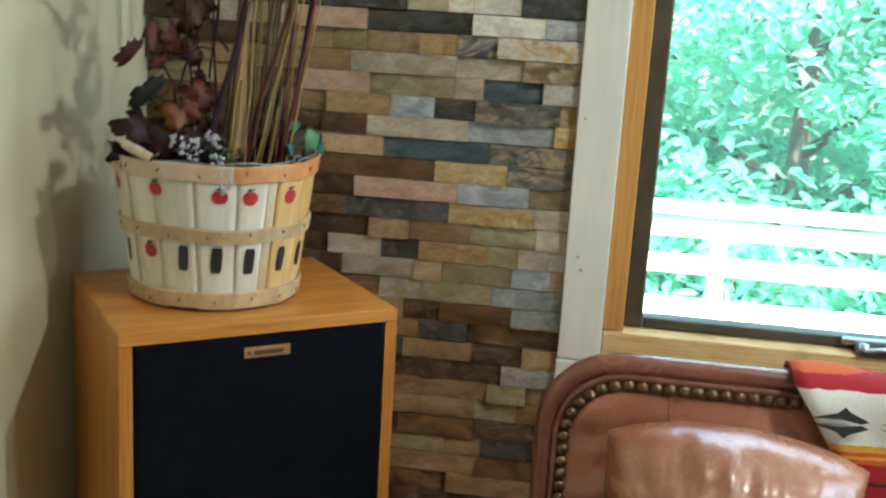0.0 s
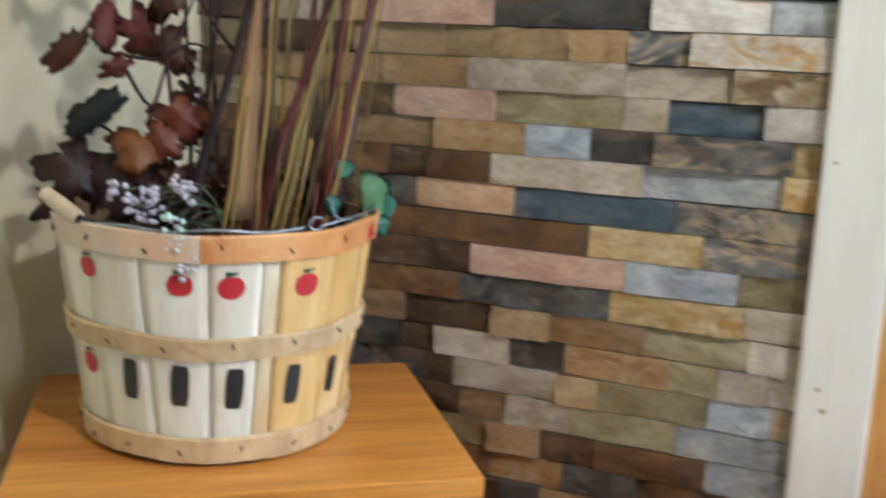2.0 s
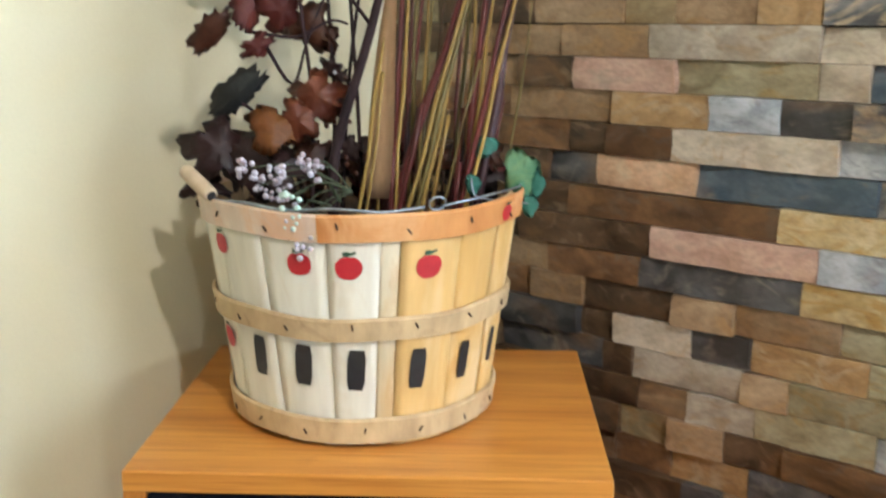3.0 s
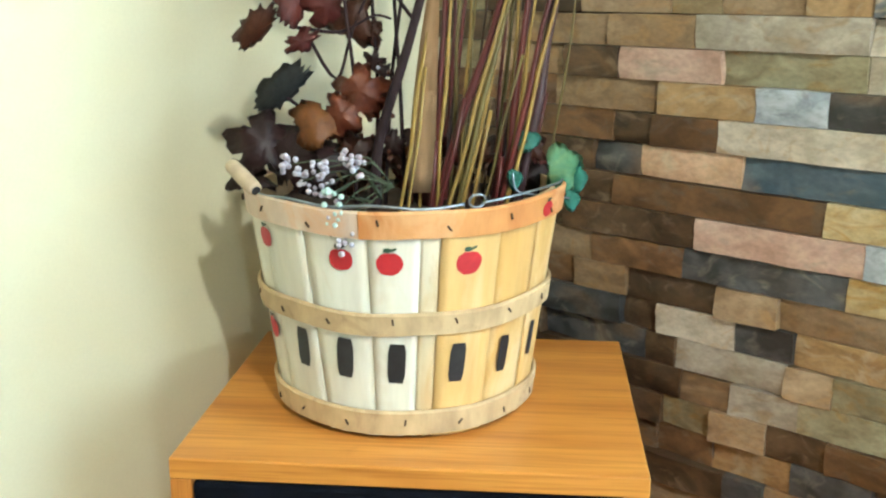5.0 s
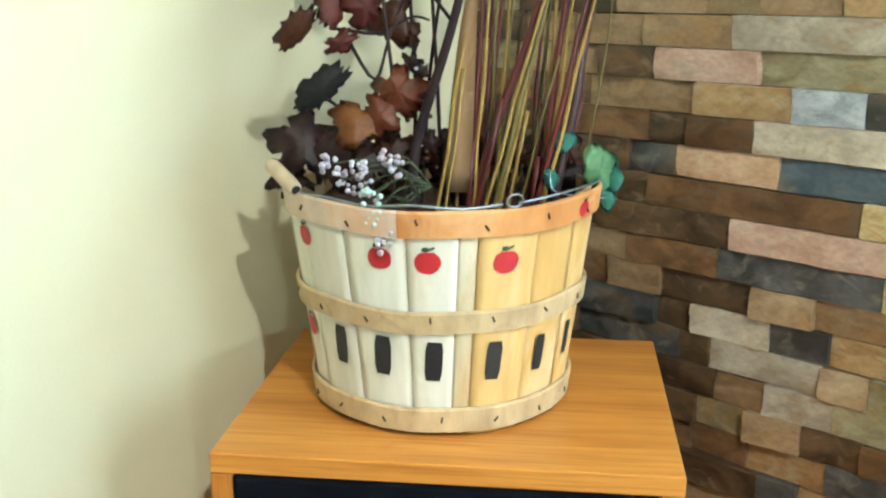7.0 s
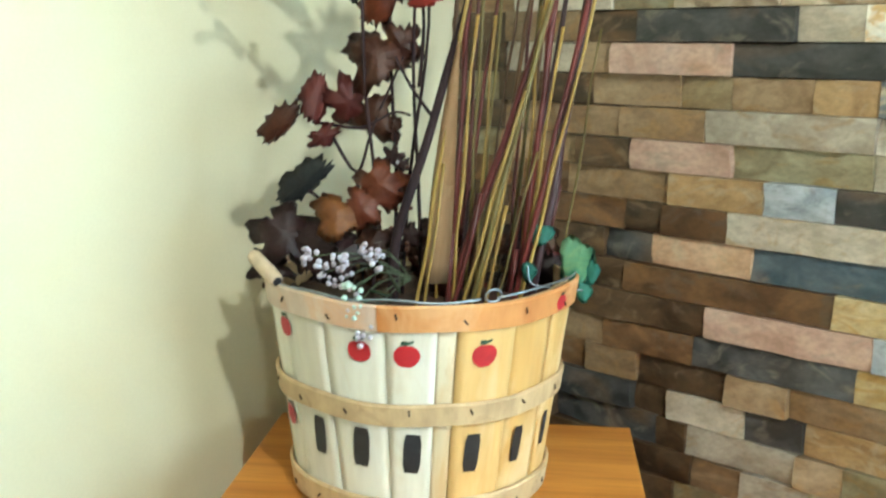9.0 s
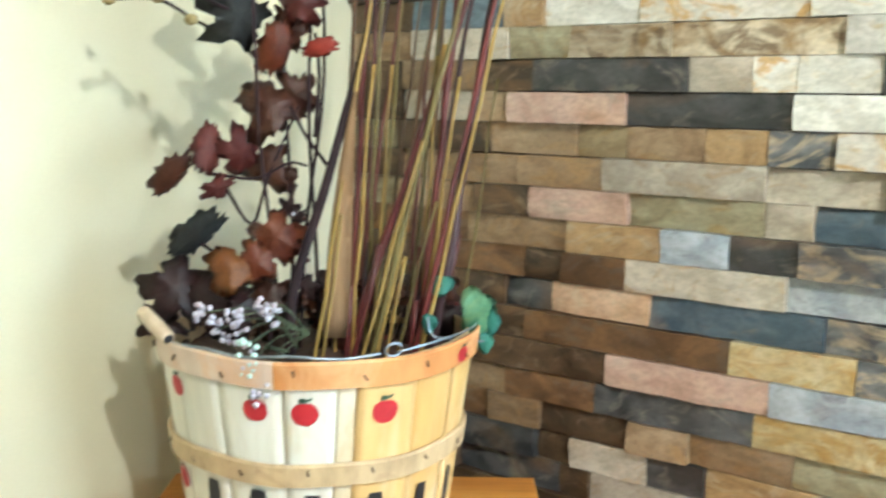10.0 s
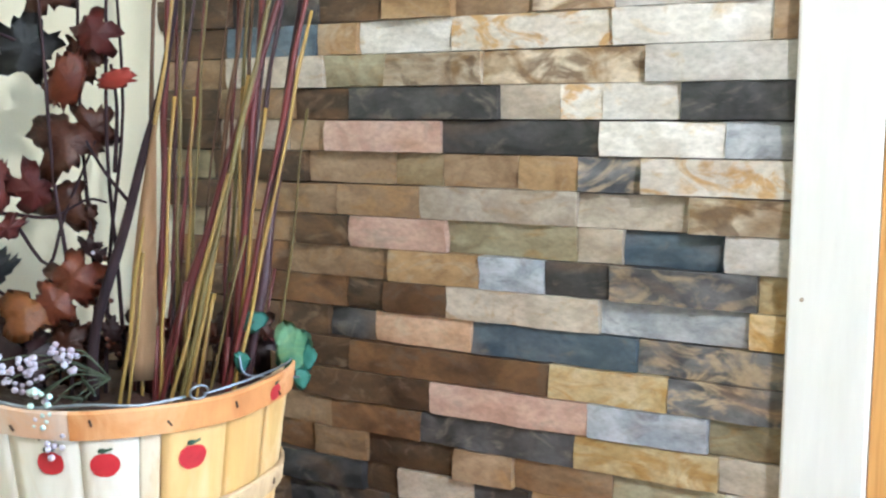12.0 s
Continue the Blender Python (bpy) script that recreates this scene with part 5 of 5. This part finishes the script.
def stone_mesh(length, height, depth, seed):
    """A split-faced strip: rough front, square edges."""
    rng = random.Random(seed)
    nx = max(4, min(13, int(length / 0.019)))
    nz = 4
    verts, faces = [], []
    tilt, lean = rng.uniform(-0.005, 0.005), rng.uniform(-0.0025, 0.0025)
    sx, sz = rng.uniform(0, 50), rng.uniform(0, 50)
    for i in range(nx + 1):
        for j in range(nz + 1):
            x, z = length * i / nx, height * j / nz
            rough = 0.0050 * noise.noise(Vector((sx + x * 26, sz, z * 40))) + 0.0022 * noise.noise(Vector((sx + x * 90, sz, z * 110)))
            back = rng.uniform(0.0, 0.0018) if j in (0, nz) else 0.0
            back += 0.0003 if i in (0, nx) else 0.0
            verts.append((x, -depth + rough + back + tilt * (i / nx - 0.5) + lean * (j / nz - 0.5), z))
    idx = lambda i, j: i * (nz + 1) + j
    for i in range(nx):
        for j in range(nz):
            faces.append((idx(i, j), idx(i + 1, j), idx(i + 1, j + 1), idx(i, j + 1)))
    loop = [idx(i, 0) for i in range(nx + 1)] + [idx(nx, j) for j in range(1, nz + 1)] + [idx(i, nz) for i in range(nx - 1, -1, -1)] + [idx(0, j) for j in range(nz - 1, 0, -1)]
    n0, m = len(verts), len(loop)
    verts += [verts[k] for k in loop] + [(verts[k][0], 0.0, verts[k][2]) for k in loop]
    for a in range(m):
        b = (a + 1) % m
        faces.append((n0 + b, n0 + a, n0 + m + a, n0 + m + b))
    return verts, faces


def lay(x0, x1, z, code, seed, single):
    rng = random.Random(seed)
    depth = 0.0160 + rng.uniform(-0.0075, 0.0075)
    verts, faces = stone_mesh(x1 - x0 - 0.0006, ROW_H - 0.0006 - 0.0018 * rng.random() ** 2, depth, seed)
    if single:
        me = bpy.data.meshes.new("stone")
        me.from_pydata(verts, [], faces)
        me.materials.append(STONE[code])
        me.polygons.foreach_set("use_smooth", [abs(f.normal.y) > 0.6 for f in me.polygons])
        ob = new("stone", me)
        ob.location = (x0 + 0.0003, 0.0159, z + 0.0003)
        ob.parent = wall_north
    else:
        k = len(rest_v[code])
        rest_v[code] += [(x + x0, y + 0.0159, zz + z) for x, y, zz in verts]
        rest_f[code] += [tuple(i + k for i in f) for f in faces]


def stone_row(k, text, single=True):
    """Row k from the top mark downwards; each right end and the colour of the stone that ends there, from the corner on."""
    rng = random.Random(1000 + k)
    z = ROW_TOP - (k + 1) * ROW_H
    word = text.split()
    ends = [(float(a), c) for a, c in zip(word[::2], word[1::2])]
    x = XW + 0.001
    while ends[0][0] - x > 0.17:
        step = rng.uniform(0.06, 0.13)
        # dark stones here, partly their own colour, partly corner shade put in
        lay(x, x + step, z, rng.choice("KKRKKDRK" if k > 6 else "TKTGTKKL"), rng.randrange(10 ** 6), single)
        x += step
    for end, code in ends:
        end = min(end, 0.351)
        if end >= 0.338:
            end = 0.351
        if end - x > 0.008:
            lay(x, end, z, code, rng.randrange(10 ** 6), single)
            x = end


stone_row(-1, "-0.210 D -0.114 K -0.024 O 0.076 T 0.167 M 0.351 W")
stone_row(0, "-0.211 B -0.152 O -0.026 W 0.165 N 0.326 W 0.350 T")
stone_row(1, "-0.199 L -0.114 G 0.012 M 0.202 M 0.350 W")
stone_row(2, "-0.246 T -0.162 K 0.033 D 0.107 L 0.155 N 0.239 W 0.348 D")
stone_row(3, "-0.196 T -0.038 P 0.154 D 0.285 W 0.350 V")
stone_row(4, "-0.231 K -0.103 T -0.038 G 0.058 T 0.129 O 0.202 X 0.350 N")
stone_row(5, "-0.065 T 0.128 L 0.252 L 0.348 M")
stone_row(6, "-0.241 T -0.164 K -0.031 P 0.128 G 0.180 L 0.288 B 0.348 W")
stone_row(7, "-0.108 T 0.013 O 0.093 V 0.168 D 0.321 X 0.348 Y")
stone_row(8, "-0.116 K -0.031 R 0.156 L 0.314 V 0.349 Y")
stone_row(9, "-0.199 K -0.132 D 0.001 S 0.198 B 0.348 X")
stone_row(10, "-0.166 K 0.100 R 0.233 Y 0.348 X")
stone_row(11, "-0.236 K -0.050 K 0.146 P 0.276 V 0.349 G")
stone_row(12, "-0.192 T -0.065 R 0.130 D 0.288 Y 0.348 L")
stone_row(13, "-0.143 T -0.019 K 0.056 T 0.174 T 0.295 G 0.343 L")
stone_row(14, "-0.149 D -0.097 K 0.005 L 0.076 D 0.206 O 0.265 G 0.322 L 0.348 W")
stone_row(15, "-0.113 D -0.070 K 0.070 L 0.125 T 0.255 G 0.327 V 0.350 L")
stone_row(16, "-0.060 K 0.006 T 0.089 L 0.221 G 0.349 V")
stone_row(17, "-0.083 K -0.015 G 0.054 T 0.125 K 0.260 R 0.353 V")
stone_row(18, "-0.013 R 0.086 O 0.178 D 0.360 K")
stone_row(19, "0.007 K 0.056 D 0.190 T 0.286 K 0.355 O")
for k in list(range(-27, -1)) + list(range(20, 38)):
    rr = random.Random(77 + k)
    marks, x = [], XW + rr.uniform(0.03, 0.16)
    while x < 0.30:
        marks.append(f"{x:.3f} {rr.choice('KRTDKRKGT' if k > 0 else 'WTLDOGMTV')}")
        x += rr.uniform(0.06, 0.27)
    marks.append(f"0.351 {rr.choice('KDVTR' if k > 0 else 'WLVT')}")
    stone_row(k, " ".join(marks), 20 <= k < 26 or k >= -4 and k < 0)
for code in STONE:
    if rest_f[code]:
        me = bpy.data.meshes.new("ledger_stones")
        me.from_pydata(rest_v[code], [], rest_f[code])
        me.materials.append(STONE[code])
        ob = new("ledger_stones", me)
        ob.parent = wall_north
        tagged(ob, kind="stuff")
